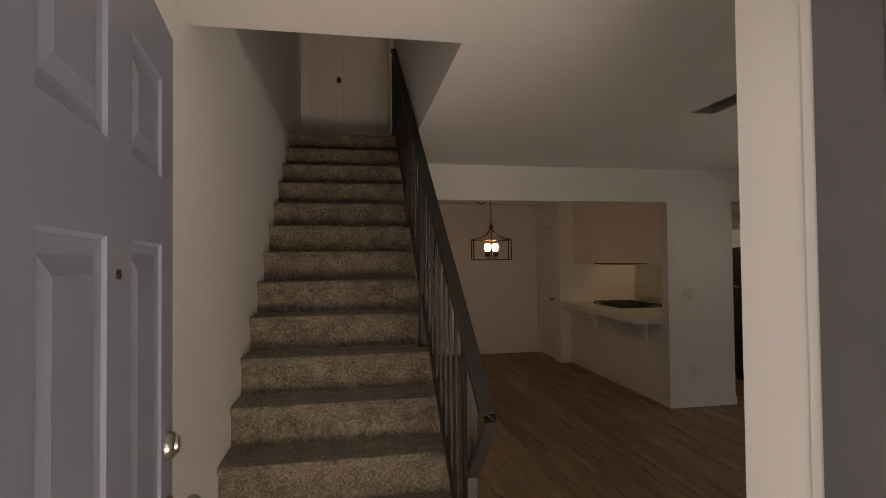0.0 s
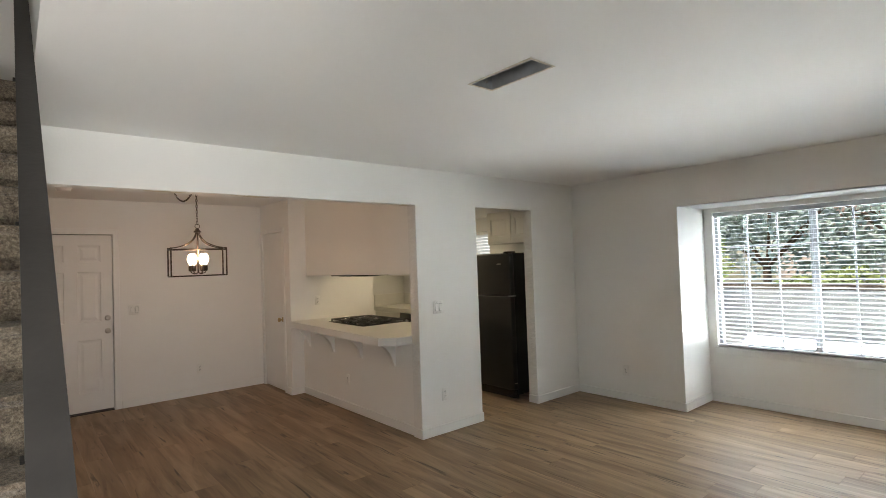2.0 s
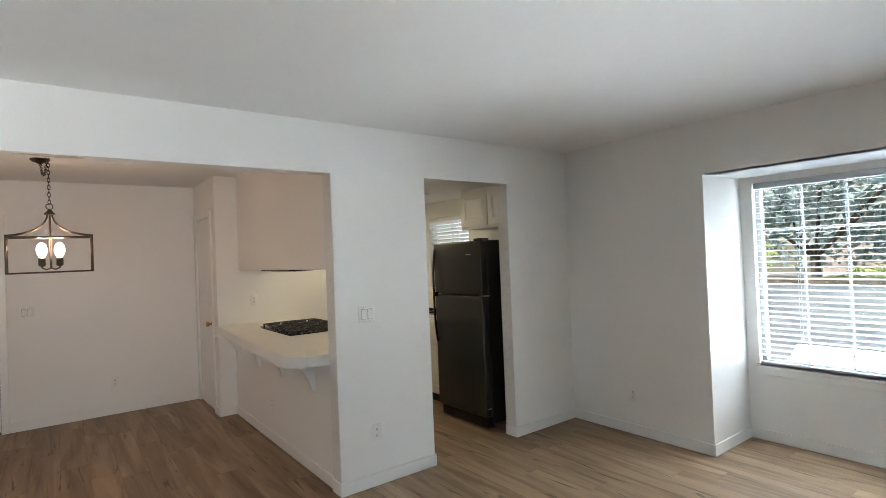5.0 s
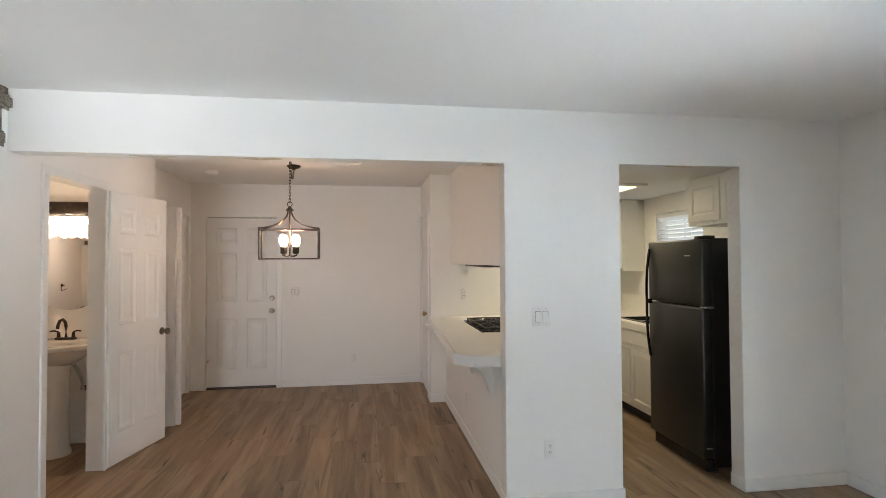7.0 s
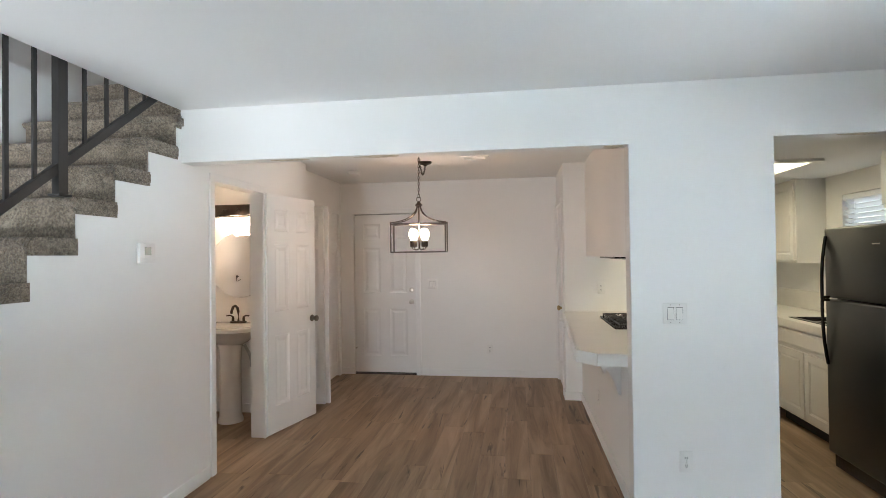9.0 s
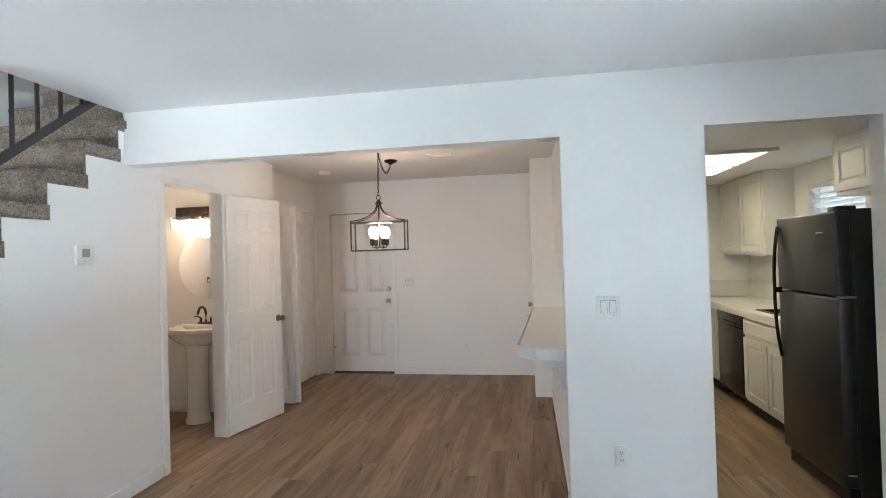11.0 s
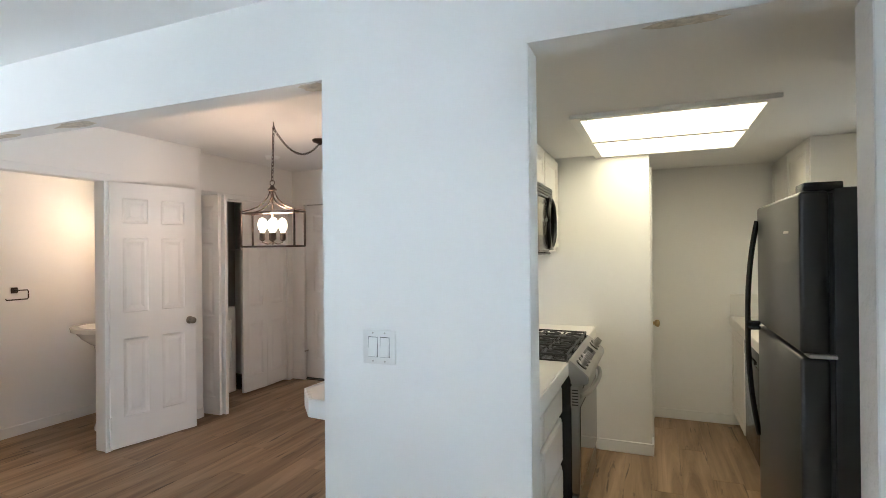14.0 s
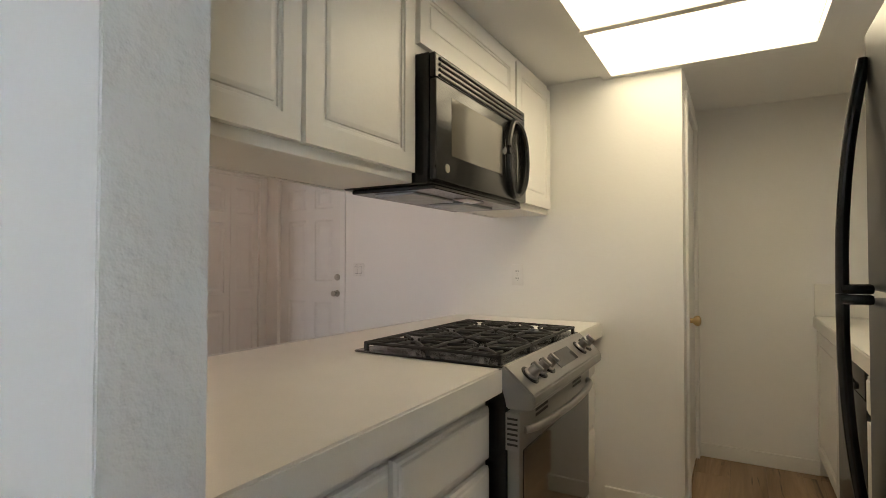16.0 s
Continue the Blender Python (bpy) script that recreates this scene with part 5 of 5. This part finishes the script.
structure("roof", new_box(-0.8, 0.4, 5.6, 7.0, 9.2, 5.7), M["roof"], "brown flat roof edge")

gw_ = thing("garden_wall", "bright white block garden wall with a dark cap", "wall")
part("wall_face", new_box(9.2, -12, -0.12, 9.4, 16, 1.02), M["fence"], gw_)
part("cap", new_box(9.15, -12, 1.02, 9.45, 16, 1.09, 0.01, 1), M["bark"], gw_)
# out-of-view wall added to keep the bay's lamps off the kitchen window
structure("wall_exterior_party", new_box(5.735, 4.75, -0.12, 8.4, 4.87, 4.2), M["stucco"], "unseen tan wall added beside the bay to block lamp light")
structure("pavement_yard", new_box(6.42, -12, -0.125, 9.2, 16, -0.06), M["concrete"], "pale concrete yard outside the bay")


def leaves(name, n, c, r, size, material, seed, flat=1.0):
    """Many small leaf blades scattered through a crown with an uneven outline."""
    rg_ = random.Random(seed)
    verts, faces = [], []
    lumps = [(Vector((rg_.gauss(0, 0.55), rg_.gauss(0, 0.55), rg_.gauss(0, 0.45))), 0.35 + 0.35 * rg_.random()) for _ in range(9)]
    for _ in range(n):
        o, s = lumps[rg_.randrange(9)]
        d = Vector((rg_.gauss(0, 1), rg_.gauss(0, 1), rg_.gauss(0, 1))).normalized() * s * rg_.random() ** 0.4
        p = Vector(c) + Vector(((o.x + d.x) * r, (o.y + d.y) * r, (o.z + d.z) * r * flat))
        q = Euler((rg_.uniform(0, 6.3), rg_.uniform(0, 6.3), rg_.uniform(0, 6.3))).to_matrix()
        k = size * (0.6 + 0.8 * rg_.random())
        b = len(verts)
        verts += [p + q @ Vector(v) * k for v in ((0, -1, 0), (0.42, -0.1, 0.08), (0, 1, 0.0), (-0.42, -0.1, 0.08))]
        faces.append((b, b + 1, b + 2, b + 3))
    me = bpy.data.meshes.new(name)
    me.from_pydata(verts, [], faces)
    me.materials.append(material)
    return me


def tree(x, y, h, r, seed, label):
    t = thing("tree", label, "tree", pose(x, y, -0.12), "trees beyond the garden wall")
    rg_ = random.Random(seed)
    bm = cyl(bmesh.new(), (0, 0, 0), (0.1, 0.05, h * 0.45), 0.11, 0.07, 12)
    for _ in range(7):
        a = rg_.uniform(0, 6.3)
        sweep(bm, [(0.08, 0.04, h * 0.38), (0.4 * r * math.cos(a), 0.4 * r * math.sin(a), h * 0.6), (0.75 * r * math.cos(a), 0.75 * r * math.sin(a), h * (0.72 + 0.2 * rg_.random()))], 0.03, 6)
    part("trunk", bm, M["bark"], t)
    o = new("crown", leaves("crown", 2900, (0, 0, h * 0.72), r, 0.11, M["leaf"], seed, 0.8))
    o.parent = t
    o["kind"] = "stuff"


tree(13.2, 1.4, 3.1, 1.8, 11, "leafy green tree behind the garden wall")
tree(13.0, 5.3, 3.5, 2.1, 12, "tall leafy tree behind the garden wall")
tree(14.5, 9.5, 4.2, 2.4, 13, "broad leafy tree behind the garden wall")
tree(15.6, 3.3, 4.3, 2.4, 14, "far leafy tree beside the neighbouring house")
for i, (y, r) in enumerate(((5.6, 0.75), (6.9, 0.7), (8.3, 0.8), (3.9, 0.55), (10.0, 0.8))):
    o = new("hedge_shrub", leaves("shrub", 2600, (10.3, y, 0.95), r, 0.05, M["leaf2"], 30 + i, 0.75))
    tagged(o, "yellow-green clipped shrub behind the garden wall", "shrub", "shrubs")

nh = thing("neighbour_house", "pinkish neighbouring house with a low brown roof", "house")
part("wall", new_box(19, -6, -0.12, 24, 7, 2.7), M["housewall"], nh)
bm = prism(bmesh.new(), [(18.4, 2.65), (21.5, 4.2), (24.6, 2.65), (24.6, 2.55), (18.4, 2.55)], "y", -6.5, 7.5)
part("roof", bm, M["roof"], nh, smooth=False)
for y in (-3.5, 0.5, 4.0):
    wdo = part("window", new_box(18.95, y, 0.9, 19.02, y + 1.3, 2.0), M["galv"], nh)
    part("frame", sheet(y - 0.06, y + 1.36, 0.84, 2.06, 18.93, 18.99, [(y, y + 1.3, 0.9, 2.0)], "x"), M["alu"], wdo, smooth=False)

# ---------------------------------------------------------------- floor planks
floor = structure("floor", sheet(-0.47, 6.28, S0, BACK, -0.06, -0.012, [], "z"), M["sub"], "oak-look vinyl plank floor")
PW, PL = 0.180, 1.22
plank_cache = {}


def plank_mesh(w, length):
    key = (round(w, 3), round(length, 3))
    if key not in plank_cache:
        bm = new_box(-w / 2 + 0.0006, -length / 2 + 0.0006, -0.012, w / 2 - 0.0006, length / 2 - 0.0006, 0.0)
        top = [e for e in bm.edges if e.verts[0].co.z > -0.001 and e.verts[1].co.z > -0.001]
        bmesh.ops.bevel(bm, geom=top, offset=0.0007, segments=1, affect='EDGES')
        bmesh.ops.recalc_face_normals(bm, faces=bm.faces)
        me = bpy.data.meshes.new("plank")
        bm.to_mesh(me)
        bm.free()
        me.materials.append(M["floor"])
        plank_cache[key] = me
    return plank_cache[key]


rng = random.Random(7)
HIDDEN = ((-0.47, 0.45, 2.45, 5.05), (3.2, 4.3, 7.5, 8.4), (-0.47, 0.3, 6.8, 8.4), (5.70, 6.3, 3.85, 8.4), (5.70, 6.3, 0.8, 1.63))
row, x = 0, -0.47
while x < 6.28 - 0.01:
    x1 = min(x + PW, 6.28)
    y = S0 - rng.random() * PL
    while y < BACK:
        a, b = max(y, S0), min(y + PL, BACK)
        y += PL
        if b - a < 0.03:
            continue
        if any(h[0] <= x and x1 <= h[1] and h[2] <= a and b <= h[3] for h in HIDDEN):
            continue
        ob = new("plank", plank_mesh(x1 - x, b - a))
        ob.location = ((x + x1) / 2, (a + b) / 2, 0.0)
        ob.parent = floor
    x = x1
